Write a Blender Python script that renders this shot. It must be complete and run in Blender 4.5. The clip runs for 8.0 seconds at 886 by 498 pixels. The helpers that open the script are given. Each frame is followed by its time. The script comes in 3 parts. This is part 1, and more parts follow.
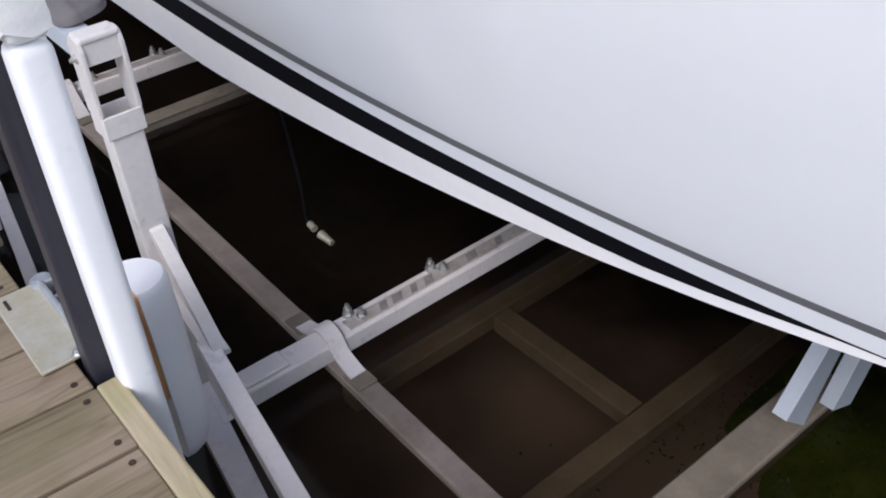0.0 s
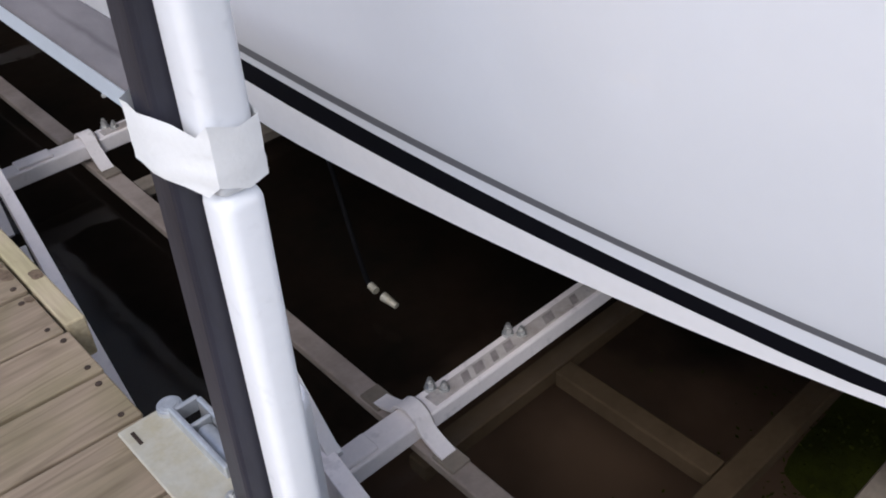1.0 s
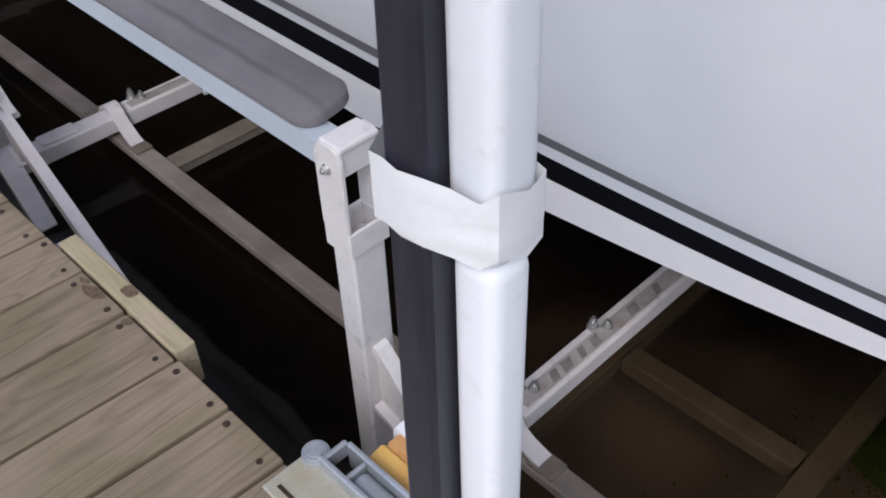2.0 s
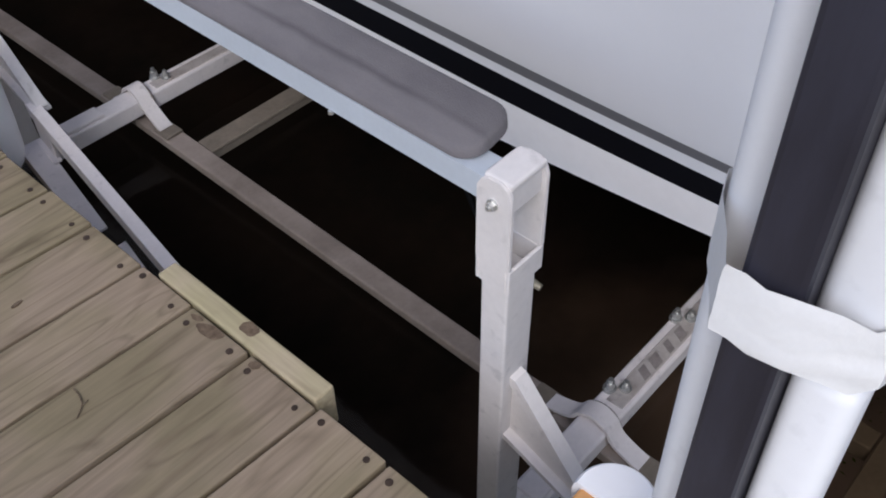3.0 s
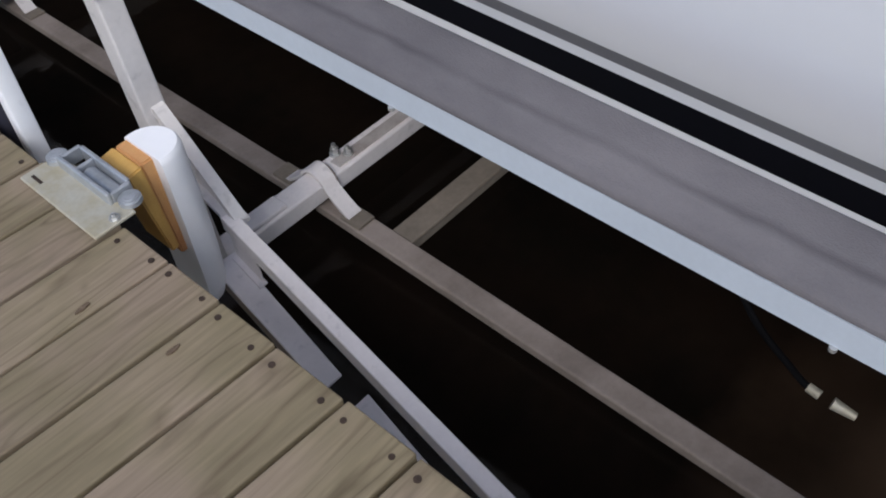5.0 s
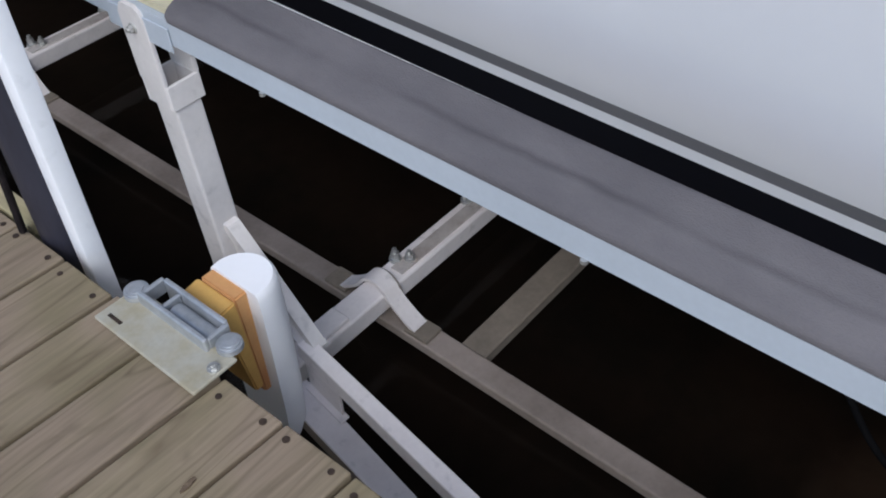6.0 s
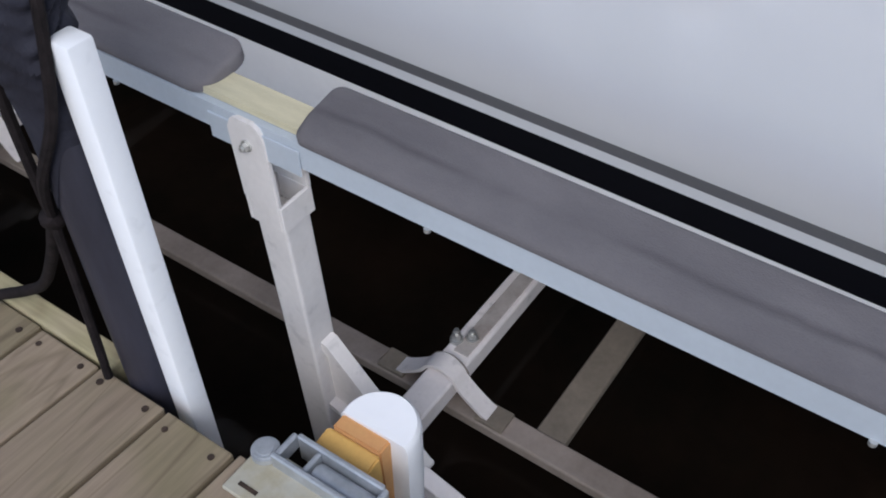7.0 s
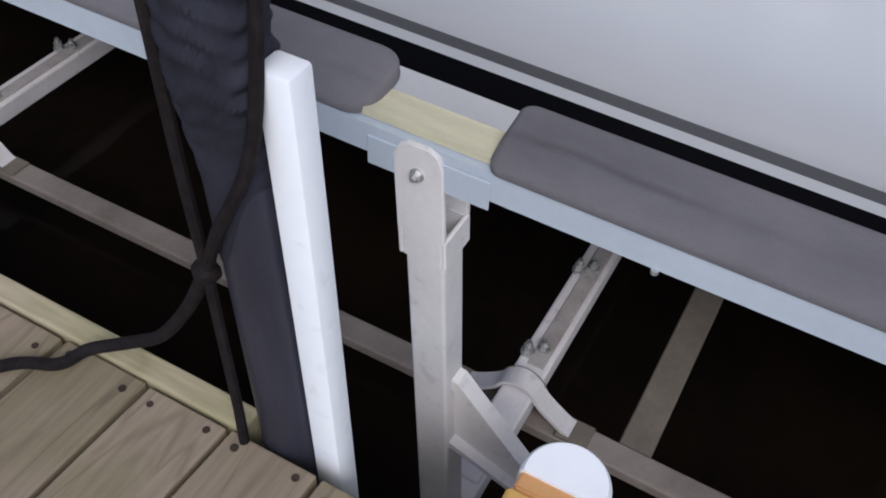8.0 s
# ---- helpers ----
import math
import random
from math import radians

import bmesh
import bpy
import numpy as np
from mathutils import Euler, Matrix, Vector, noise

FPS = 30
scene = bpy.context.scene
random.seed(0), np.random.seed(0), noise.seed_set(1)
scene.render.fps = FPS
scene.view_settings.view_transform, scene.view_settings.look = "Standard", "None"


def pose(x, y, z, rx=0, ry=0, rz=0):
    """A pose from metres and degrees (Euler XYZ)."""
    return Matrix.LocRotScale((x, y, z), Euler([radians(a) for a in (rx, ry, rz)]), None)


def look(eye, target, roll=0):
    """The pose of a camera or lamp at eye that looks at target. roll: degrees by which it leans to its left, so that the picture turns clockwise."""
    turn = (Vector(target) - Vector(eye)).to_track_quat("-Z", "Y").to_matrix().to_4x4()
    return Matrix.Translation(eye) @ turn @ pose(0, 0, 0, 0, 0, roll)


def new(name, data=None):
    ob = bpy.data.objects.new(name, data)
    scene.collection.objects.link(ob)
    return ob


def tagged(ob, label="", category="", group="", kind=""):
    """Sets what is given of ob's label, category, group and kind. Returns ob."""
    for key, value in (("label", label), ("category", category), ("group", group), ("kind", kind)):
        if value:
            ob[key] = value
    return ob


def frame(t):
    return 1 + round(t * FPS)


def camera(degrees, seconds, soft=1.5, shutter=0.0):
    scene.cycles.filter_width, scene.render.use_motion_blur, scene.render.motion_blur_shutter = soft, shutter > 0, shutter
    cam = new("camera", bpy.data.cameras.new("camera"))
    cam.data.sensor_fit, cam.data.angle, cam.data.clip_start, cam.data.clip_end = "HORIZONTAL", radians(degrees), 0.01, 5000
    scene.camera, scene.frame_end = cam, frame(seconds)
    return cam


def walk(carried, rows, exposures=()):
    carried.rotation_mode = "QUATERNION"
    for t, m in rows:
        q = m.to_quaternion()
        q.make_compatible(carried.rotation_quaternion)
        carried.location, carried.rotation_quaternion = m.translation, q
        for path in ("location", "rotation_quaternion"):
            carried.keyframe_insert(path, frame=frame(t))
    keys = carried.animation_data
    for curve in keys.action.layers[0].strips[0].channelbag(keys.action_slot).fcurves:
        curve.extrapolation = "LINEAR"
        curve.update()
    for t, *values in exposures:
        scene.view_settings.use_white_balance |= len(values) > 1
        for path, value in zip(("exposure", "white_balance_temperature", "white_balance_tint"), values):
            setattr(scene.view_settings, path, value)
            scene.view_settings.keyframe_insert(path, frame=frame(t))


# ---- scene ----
cam = camera(50.9, 8.0, soft=1.9)
PATH = [
    (0, (-0.052, 0.094, 0.952), (0.906, 1.359, -0.266), -3.9),
    (0.5, (-0.11, 0.276, 1.021), (0.865, 1.488, -0.237), -3.8),
    (1, (-0.165, 0.449, 1.03), (0.87, 1.646, -0.194), -3.3),
    (2.5, (-0.280, 0.945, 1.048), (0.749, 1.959, -0.335), -1.3),
    (3, (-0.315, 1.107, 1.068), (0.718, 2.065, -0.352), -1.1),
    (3.5, (-0.319, 1.291, 1.066), (0.693, 2.237, -0.376), -1.4),
    (4, (-0.289, 1.495, 1.028), (0.680, 2.470, -0.425), -3.1),
    (4.5, (-0.256, 1.669, 1.035), (0.658, 2.658, -0.445), -5.9),
    (6, (-0.276, 2.176, 0.998), (0.794, 3.152, -0.381), -3.3),
    (6.5, (-0.277, 2.394, 1.015), (0.863, 3.314, -0.347), -1.2),
    (7, (-0.289, 2.598, 1.037), (0.888, 3.415, -0.358), -0.5),
    (7.5, (-0.329, 2.777, 1.021), (0.893, 3.491, -0.393), 1.5),
    (8, (-0.331, 2.971, 0.988), (0.911, 3.592, -0.451), 3.4),
]
walk(cam, [(t, look(eye, target, roll)) for t, eye, target, roll in PATH],
     [(0, 0.40, 6020, 12), (1, 0.32, 6020, 12), (2.5, 0.14, 5980, 12), (4.5, 0.13, 6030, 11), (6, 0.08, 5780, 8), (8, 0.03, 5850, 10)])

# ---- light ----
scene.view_settings.exposure = 0.0
world = bpy.data.worlds.new("sky")
scene.world = world
world.use_nodes = True
wn = world.node_tree.nodes
sky = wn.new("ShaderNodeTexSky")
sky.sky_type = "NISHITA"
sky.sun_disc = False
sky.sun_elevation, sky.sun_rotation = radians(48), radians(250)
sky.altitude, sky.air_density, sky.dust_density, sky.ozone_density = 0, 1.0, 3.0, 1.5
world.node_tree.links.new(sky.outputs[0], wn["Background"].inputs[0])
wn["Background"].inputs[1].default_value = 0.14
sun = new("sun", bpy.data.lights.new("sun", "SUN"))
sun.data.energy, sun.data.angle, sun.data.color = 1.15, radians(25), (1.0, 0.97, 0.93)
sun.matrix_world = look((-2.7, -0.6, 3.3), (0, 1.8, 0))


# ---- materials ----
def material(name, base, rough=0.5, metal=0.0, vary=0.15, scale=8.0, dark=None, bump=0.1, fine=180.0, stretch=(1, 1, 1), spec=0.5, spots=0.0, per_piece=0.0):
    """Principled surface: two scales of mottling between base and dark, fine relief, roughness wear and optional spots."""
    mat = bpy.data.materials.new(name)
    mat.use_nodes = True
    nt = mat.node_tree
    N, Lk = nt.nodes, nt.links
    bsdf = N["Principled BSDF"]
    co = N.new("ShaderNodeTexCoord")
    mp = N.new("ShaderNodeMapping")
    mp.inputs["Scale"].default_value = stretch
    Lk.new(co.outputs["Object"], mp.inputs[0])
    big = N.new("ShaderNodeTexNoise")
    big.inputs["Scale"].default_value, big.inputs["Detail"].default_value, big.inputs["Roughness"].default_value = scale, 6, 0.6
    small = N.new("ShaderNodeTexNoise")
    small.inputs["Scale"].default_value, small.inputs["Detail"].default_value = fine, 3
    Lk.new(mp.outputs[0], big.inputs[0])
    Lk.new(mp.outputs[0], small.inputs[0])
    ramp = N.new("ShaderNodeMapRange")
    ramp.inputs["From Min"].default_value, ramp.inputs["From Max"].default_value = 0.35, 0.68
    Lk.new(big.outputs[0], ramp.inputs[0])
    dark = dark or tuple(c * (1 - 2 * vary) for c in base)
    mix = N.new("ShaderNodeMix")
    mix.data_type = "RGBA"
    mix.inputs[6].default_value, mix.inputs[7].default_value = (*base, 1), (*dark, 1)
    Lk.new(ramp.outputs[0], mix.inputs[0])
    hsv = N.new("ShaderNodeHueSaturation")
    Lk.new(mix.outputs[2], hsv.inputs["Color"])
    val = N.new("ShaderNodeMapRange")
    val.inputs["To Min"].default_value, val.inputs["To Max"].default_value = 1 - vary, 1 + vary
    Lk.new(small.outputs[0], val.inputs[0])
    out = val.outputs[0]
    if per_piece:
        info = N.new("ShaderNodeObjectInfo")
        rnd = N.new("ShaderNodeMapRange")
        rnd.inputs["To Min"].default_value, rnd.inputs["To Max"].default_value = 1 - per_piece, 1 + per_piece
        Lk.new(info.outputs["Random"], rnd.inputs[0])
        mul = N.new("ShaderNodeMath")
        mul.operation = "MULTIPLY"
        Lk.new(out, mul.inputs[0])
        Lk.new(rnd.outputs[0], mul.inputs[1])
        out = mul.outputs[0]
    Lk.new(out, hsv.inputs["Value"])
    colour = hsv.outputs[0]
    if spots:
        sp = N.new("ShaderNodeTexNoise")
        sp.inputs["Scale"].default_value, sp.inputs["Detail"].default_value = 32, 4
        Lk.new(co.outputs["Object"], sp.inputs[0])
        sr = N.new("ShaderNodeMapRange")
        sr.inputs["From Min"].default_value, sr.inputs["From Max"].default_value, sr.inputs["To Max"].default_value = 0.6, 0.72, spots
        Lk.new(sp.outputs[0], sr.inputs[0])
        m2 = N.new("ShaderNodeMix")
        m2.data_type = "RGBA"
        m2.inputs[7].default_value = (*(c * 0.35 for c in dark), 1)
        Lk.new(sr.outputs[0], m2.inputs[0])
        Lk.new(colour, m2.inputs[6])
        colour = m2.outputs[2]
    Lk.new(colour, bsdf.inputs["Base Color"])
    rr = N.new("ShaderNodeMapRange")
    rr.inputs["To Min"].default_value, rr.inputs["To Max"].default_value = max(0.03, rough - 0.12), min(1, rough + 0.12)
    Lk.new(big.outputs[0], rr.inputs[0])
    Lk.new(rr.outputs[0], bsdf.inputs["Roughness"])
    bsdf.inputs["Metallic"].default_value = metal
    bsdf.inputs["Specular IOR Level"].default_value = spec
    if bump:
        bp = N.new("ShaderNodeBump")
        bp.inputs["Strength"].default_value, bp.inputs["Distance"].default_value = bump, 0.002
        Lk.new(small.outputs[0], bp.inputs["Height"])
        Lk.new(bp.outputs[0], bsdf.inputs["Normal"])
    return mat


def wood_material(name, pale, brown, groove=0.3, per_piece=0.08, along_y=False):
    """Weathered softwood with its grain along x (or y): growth-ring bands, streaks, knots and fine checks."""
    mat = bpy.data.materials.new(name)
    mat.use_nodes = True
    nt = mat.node_tree
    N, Lk = nt.nodes, nt.links
    bsdf = N["Principled BSDF"]
    co = N.new("ShaderNodeTexCoord")
    info = N.new("ShaderNodeObjectInfo")
    shift = N.new("ShaderNodeVectorMath")
    shift.operation = "SCALE"
    shift.inputs[0].default_value = (17.0, 5.0, 9.0)
    Lk.new(info.outputs["Random"], shift.inputs["Scale"])
    add = N.new("ShaderNodeVectorMath")
    Lk.new(co.outputs["Object"], add.inputs[0])
    Lk.new(shift.outputs[0], add.inputs[1])
    mp = N.new("ShaderNodeMapping")
    mp.inputs["Scale"].default_value = (9.0, 1.1, 9.0) if along_y else (1.1, 9.0, 9.0)
    Lk.new(add.outputs[0], mp.inputs[0])
    rings = N.new("ShaderNodeTexNoise")
    rings.inputs["Scale"].default_value, rings.inputs["Detail"].default_value, rings.inputs["Distortion"].default_value = 1.2, 2, 0.5
    Lk.new(mp.outputs[0], rings.inputs[0])
    saw = N.new("ShaderNodeMath")
    saw.operation = "MULTIPLY"
    saw.inputs[1].default_value = 15.0
    Lk.new(rings.outputs[0], saw.inputs[0])
    ping = N.new("ShaderNodeMath")
    ping.operation = "PINGPONG"
    ping.inputs[1].default_value = 1.0
    Lk.new(saw.outputs[0], ping.inputs[0])
    band = N.new("ShaderNodeMapRange")
    band.inputs["From Min"].default_value, band.inputs["From Max"].default_value = 0.72, 1.0
    Lk.new(ping.outputs[0], band.inputs[0])
    mp2 = N.new("ShaderNodeMapping")
    mp2.inputs["Scale"].default_value = (130, 9, 130) if along_y else (9, 130, 130)
    Lk.new(add.outputs[0], mp2.inputs[0])
    fib = N.new("ShaderNodeTexNoise")
    fib.inputs["Scale"].default_value, fib.inputs["Detail"].default_value = 1.0, 5
    Lk.new(mp2.outputs[0], fib.inputs[0])
    blot = N.new("ShaderNodeTexNoise")
    blot.inputs["Scale"].default_value, blot.inputs["Detail"].default_value = 5.0, 5
    Lk.new(add.outputs[0], blot.inputs[0])
    f = N.new("ShaderNodeMath")
    f.operation = "MULTIPLY_ADD"
    f.inputs[1].default_value = 0.4
    Lk.new(band.outputs[0], f.inputs[0])
    bl = N.new("ShaderNodeMapRange")
    bl.inputs["From Min"].default_value, bl.inputs["From Max"].default_value, bl.inputs["To Max"].default_value = 0.45, 0.8, 0.42
    Lk.new(blot.outputs[0], bl.inputs[0])
    Lk.new(bl.outputs[0], f.inputs[2])
    mix = N.new("ShaderNodeMix")
    mix.data_type = "RGBA"
    mix.inputs[6].default_value, mix.inputs[7].default_value = (*pale, 1), (*brown, 1)
    Lk.new(f.outputs[0], mix.inputs[0])
    hue = N.new("ShaderNodeTexNoise")
    hue.inputs["Scale"].default_value, hue.inputs["Detail"].default_value = 5.0, 3
    Lk.new(add.outputs[0], hue.inputs[0])
    hr = N.new("ShaderNodeMapRange")
    hr.inputs["From Min"].default_value, hr.inputs["From Max"].default_value = 0.4, 0.62
    Lk.new(hue.outputs[0], hr.inputs[0])
    hm = N.new("ShaderNodeMix")
    hm.data_type = "RGBA"
    hm.inputs[6].default_value = (pale[0] * 1.09, pale[1] * 1.02, pale[2] * 1.03, 1)
    hm.inputs[7].default_value = (pale[0] * 0.985, pale[1] * 0.985, pale[2] * 0.86, 1)
    Lk.new(hr.outputs[0], hm.inputs[0])
    Lk.new(hm.outputs[2], mix.inputs[6])
    mp3 = N.new("ShaderNodeMapping")
    mp3.inputs["Scale"].default_value = (13.0, 5.0, 13.0) if along_y else (5.0, 13.0, 13.0)
    Lk.new(add.outputs[0], mp3.inputs[0])
    kn = N.new("ShaderNodeTexNoise")
    kn.inputs["Scale"].default_value, kn.inputs["Detail"].default_value, kn.inputs["Distortion"].default_value = 1.0, 4, 0.6
    Lk.new(mp3.outputs[0], kn.inputs[0])
    kr = N.new("ShaderNodeMapRange")
    kr.inputs["From Min"].default_value, kr.inputs["From Max"].default_value, kr.inputs["To Max"].default_value = 0.64, 0.78, 0.5
    Lk.new(kn.outputs[0], kr.inputs[0])
    km = N.new("ShaderNodeMix")
    km.data_type = "RGBA"
    km.inputs[7].default_value = (brown[0] * 0.4, brown[1] * 0.33, brown[2] * 0.28, 1)
    Lk.new(kr.outputs[0], km.inputs[0])
    Lk.new(mix.outputs[2], km.inputs[6])
    hsv = N.new("ShaderNodeHueSaturation")
    Lk.new(km.outputs[2], hsv.inputs["Color"])
    v1 = N.new("ShaderNodeMapRange")
    v1.inputs["From Min"].default_value, v1.inputs["From Max"].default_value = 0.3, 0.7
    v1.inputs["To Min"].default_value, v1.inputs["To Max"].default_value = 0.86, 1.12
    Lk.new(fib.outputs[0], v1.inputs[0])
    v2 = N.new("ShaderNodeMapRange")
    v2.inputs["To Min"].default_value, v2.inputs["To Max"].default_value = 1 - per_piece, 1 + per_piece
    Lk.new(info.outputs["Random"], v2.inputs[0])
    mul = N.new("ShaderNodeMath")
    mul.operation = "MULTIPLY"
    Lk.new(v1.outputs[0], mul.inputs[0])
    Lk.new(v2.outputs[0], mul.inputs[1])
    Lk.new(mul.outputs[0], hsv.inputs["Value"])
    Lk.new(hsv.outputs[0], bsdf.inputs["Base Color"])
    bsdf.inputs["Roughness"].default_value = 0.82
    bsdf.inputs["Specular IOR Level"].default_value = 0.25
    bp = N.new("ShaderNodeBump")
    bp.inputs["Strength"].default_value, bp.inputs["Distance"].default_value = groove, 0.0015
    Lk.new(fib.outputs[0], bp.inputs["Height"])
    Lk.new(bp.outputs[0], bsdf.inputs["Normal"])
    return mat


M_DECK = wood_material("weathered_decking", (0.250, 0.207, 0.145), (0.115, 0.083, 0.052), groove=0.4, per_piece=0.06)
M_TRIM = wood_material("edge_board_wood", (0.38, 0.33, 0.20), (0.25, 0.20, 0.11))
M_BARE = material("bare_timber", (0.58, 0.53, 0.365), 0.75, vary=0.08, scale=10, stretch=(6, 1, 6))
M_NAIL = material("rusty_nail_head", (0.075, 0.05, 0.035), 0.7, 0.4, 0.3, 60)
M_STRIP = material("stained_strip", (0.52, 0.48, 0.45), 0.7, 0.0, 0.12, 14, dark=(0.36, 0.31, 0.28), bump=0.2, fine=90, spots=0.5)
M_STAIN = material("silt_stain", (0.33, 0.29, 0.275), 0.85, 0.0, 0.2, 20, bump=0.2)
M_ALU = material("dull_aluminium", (0.77, 0.735, 0.715), 0.55, 0.1, 0.06, 6, bump=0.05, fine=90, spots=0.25)
# Brighter copy of the dull aluminium, standing in for light on the low beams.
M_ALU_BRIGHT = material("brightened_aluminium", (0.90, 0.84, 0.82), 0.6, 0.05, 0.06, 6, bump=0.06, fine=90, spots=0.25)
M_RAIL = material("blue_grey_aluminium", (0.52, 0.57, 0.63), 0.5, 0.1, 0.05, 4, bump=0.04, fine=120)
M_SLIME = material("silted_aluminium", (0.35, 0.292, 0.255), 0.75, 0.0, 0.12, 5, dark=(0.21, 0.172, 0.145), bump=0.2, fine=90)
M_BROWN = material("brown_stained_metal", (0.25, 0.21, 0.165), 0.8, 0.0, 0.15, 9, bump=0.2, fine=90)
M_SUNK = material("sunken_timber", (0.38, 0.32, 0.245), 0.9, 0.0, 0.15, 5, bump=0.2, fine=60)
M_CARPET = material("grey_bunk_carpet", (0.178, 0.166, 0.172), 0.97, 0.0, 0.07, 5, dark=(0.125, 0.117, 0.124), bump=0.6, fine=420, stretch=(1.5, 0.7, 1.5), spec=0.1)
# wavy, broken dark line along the carpet's bend
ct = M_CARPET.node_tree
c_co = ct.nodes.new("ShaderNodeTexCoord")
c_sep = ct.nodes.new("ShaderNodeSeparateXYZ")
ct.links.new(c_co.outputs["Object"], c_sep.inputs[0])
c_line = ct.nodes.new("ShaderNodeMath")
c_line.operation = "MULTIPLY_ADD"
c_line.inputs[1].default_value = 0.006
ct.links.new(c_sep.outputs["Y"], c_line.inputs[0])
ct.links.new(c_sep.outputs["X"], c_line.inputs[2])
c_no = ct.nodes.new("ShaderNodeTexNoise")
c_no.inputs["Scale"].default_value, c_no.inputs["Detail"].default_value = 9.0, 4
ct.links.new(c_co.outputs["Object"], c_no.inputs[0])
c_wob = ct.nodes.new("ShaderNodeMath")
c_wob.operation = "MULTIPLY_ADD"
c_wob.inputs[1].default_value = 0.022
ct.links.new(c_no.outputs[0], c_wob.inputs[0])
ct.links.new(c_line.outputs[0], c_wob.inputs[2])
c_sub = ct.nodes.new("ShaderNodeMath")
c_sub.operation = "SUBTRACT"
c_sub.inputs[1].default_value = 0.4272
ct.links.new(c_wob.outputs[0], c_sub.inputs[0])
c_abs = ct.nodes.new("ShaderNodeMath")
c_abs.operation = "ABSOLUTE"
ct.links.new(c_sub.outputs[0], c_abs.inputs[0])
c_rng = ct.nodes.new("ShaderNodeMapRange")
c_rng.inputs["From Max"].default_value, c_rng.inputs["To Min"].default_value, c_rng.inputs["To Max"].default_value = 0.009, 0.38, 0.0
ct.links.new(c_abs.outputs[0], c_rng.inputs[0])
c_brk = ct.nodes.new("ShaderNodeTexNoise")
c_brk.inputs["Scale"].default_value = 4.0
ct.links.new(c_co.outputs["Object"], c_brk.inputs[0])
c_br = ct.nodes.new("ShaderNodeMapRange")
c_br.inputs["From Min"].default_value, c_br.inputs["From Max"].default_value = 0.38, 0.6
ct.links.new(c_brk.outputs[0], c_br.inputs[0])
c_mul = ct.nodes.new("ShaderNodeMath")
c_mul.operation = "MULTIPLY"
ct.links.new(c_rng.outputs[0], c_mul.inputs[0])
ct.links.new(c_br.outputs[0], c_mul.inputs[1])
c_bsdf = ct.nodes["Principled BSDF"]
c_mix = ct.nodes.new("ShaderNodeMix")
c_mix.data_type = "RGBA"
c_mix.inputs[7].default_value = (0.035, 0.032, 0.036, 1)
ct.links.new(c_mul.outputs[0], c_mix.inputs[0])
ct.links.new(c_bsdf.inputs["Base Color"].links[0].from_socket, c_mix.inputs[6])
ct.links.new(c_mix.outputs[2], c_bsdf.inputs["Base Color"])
M_HULL = material("white_gelcoat", (0.79, 0.80, 0.83), 0.2, 0.0, 0.012, 1.2, bump=0.0, fine=30)
M_HULL.node_tree.nodes["Principled BSDF"].inputs["Coat Weight"].default_value = 0.7
M_HULL.node_tree.nodes["Principled BSDF"].inputs["Coat Roughness"].default_value = 0.06
M_BOTTOM = material("white_hull_bottom", (0.88, 0.86, 0.86), 0.42, 0.0, 0.03, 5, bump=0.02, fine=60)
# Unseen underside, coloured dark so its reflection in the water stays black.
M_UNDERSIDE = material("darkened_underside", (0.03, 0.028, 0.032), 0.7, 0.0, 0.15, 5, bump=0.1, fine=60)
M_BLACK = material("black_stripe", (0.004, 0.004, 0.006), 0.5, 0.0, 0.1, 4, bump=0.0, spec=0.12)
M_GREY = material("grey_pinstripe", (0.14, 0.14, 0.15), 0.45, 0.0, 0.06, 4, bump=0.0)
M_PVC = material("white_pvc", (0.89, 0.90, 0.92), 0.42, 0.0, 0.025, 3, bump=0.03, fine=60, spots=0.13)
M_PILE = material("dark_pile_sleeve", (0.034, 0.034, 0.049), 0.42, 0.0, 0.15, 5, dark=(0.017, 0.016, 0.024), bump=0.15, fine=70, stretch=(3, 3, 0.6))
M_TAPE = material("white_cloth_tape", (0.82, 0.82, 0.81), 0.7, 0.0, 0.03, 14, bump=0.3, fine=160)
M_ROPE = material("black_rope", (0.017, 0.0125, 0.013), 0.85, 0.0, 0.3, 60, bump=0.6, fine=500, spec=0.2)
M_GALV = material("galvanised_steel", (0.52, 0.54, 0.57), 0.45, 0.6, 0.12, 22, dark=(0.38, 0.40, 0.42), bump=0.15, fine=120)
M_GALVD = material("stained_galvanised_steel", (0.52, 0.50, 0.42), 0.55, 0.35, 0.1, 22, dark=(0.45, 0.40, 0.28), bump=0.15, fine=120)
M_FOAM = material("orange_foam", (0.62, 0.335, 0.125), 0.75, 0.0, 0.06, 12, dark=(0.54, 0.25, 0.10), bump=0.3, fine=200)
M_FENDER = material("white_vinyl", (0.90, 0.90, 0.91), 0.5, 0.0, 0.02, 4, bump=0.04, fine=60)
M_STEEL = material("bright_bolt", (0.6, 0.6, 0.58), 0.35, 0.7, 0.1, 40)
M_FOAMY = material("yellow_foam", (0.70, 0.43, 0.115), 0.75, 0.0, 0.06, 12, dark=(0.64, 0.36, 0.10), bump=0.3, fine=200)
M_TRIM2 = wood_material("edge_board_wood_along", (0.365, 0.325, 0.215), (0.25, 0.20, 0.12), along_y=True)
M_KNOT = material("dark_knot", (0.165, 0.118, 0.074), 0.85, 0.0, 0.3, 70, dark=(0.075, 0.048, 0.029), bump=0.3)
M_SCREEN = material("dark_light_screen", (0.10, 0.075, 0.055), 0.9, 0.0, 0.15, 2, bump=0.2, fine=40, stretch=(1, 6, 1))
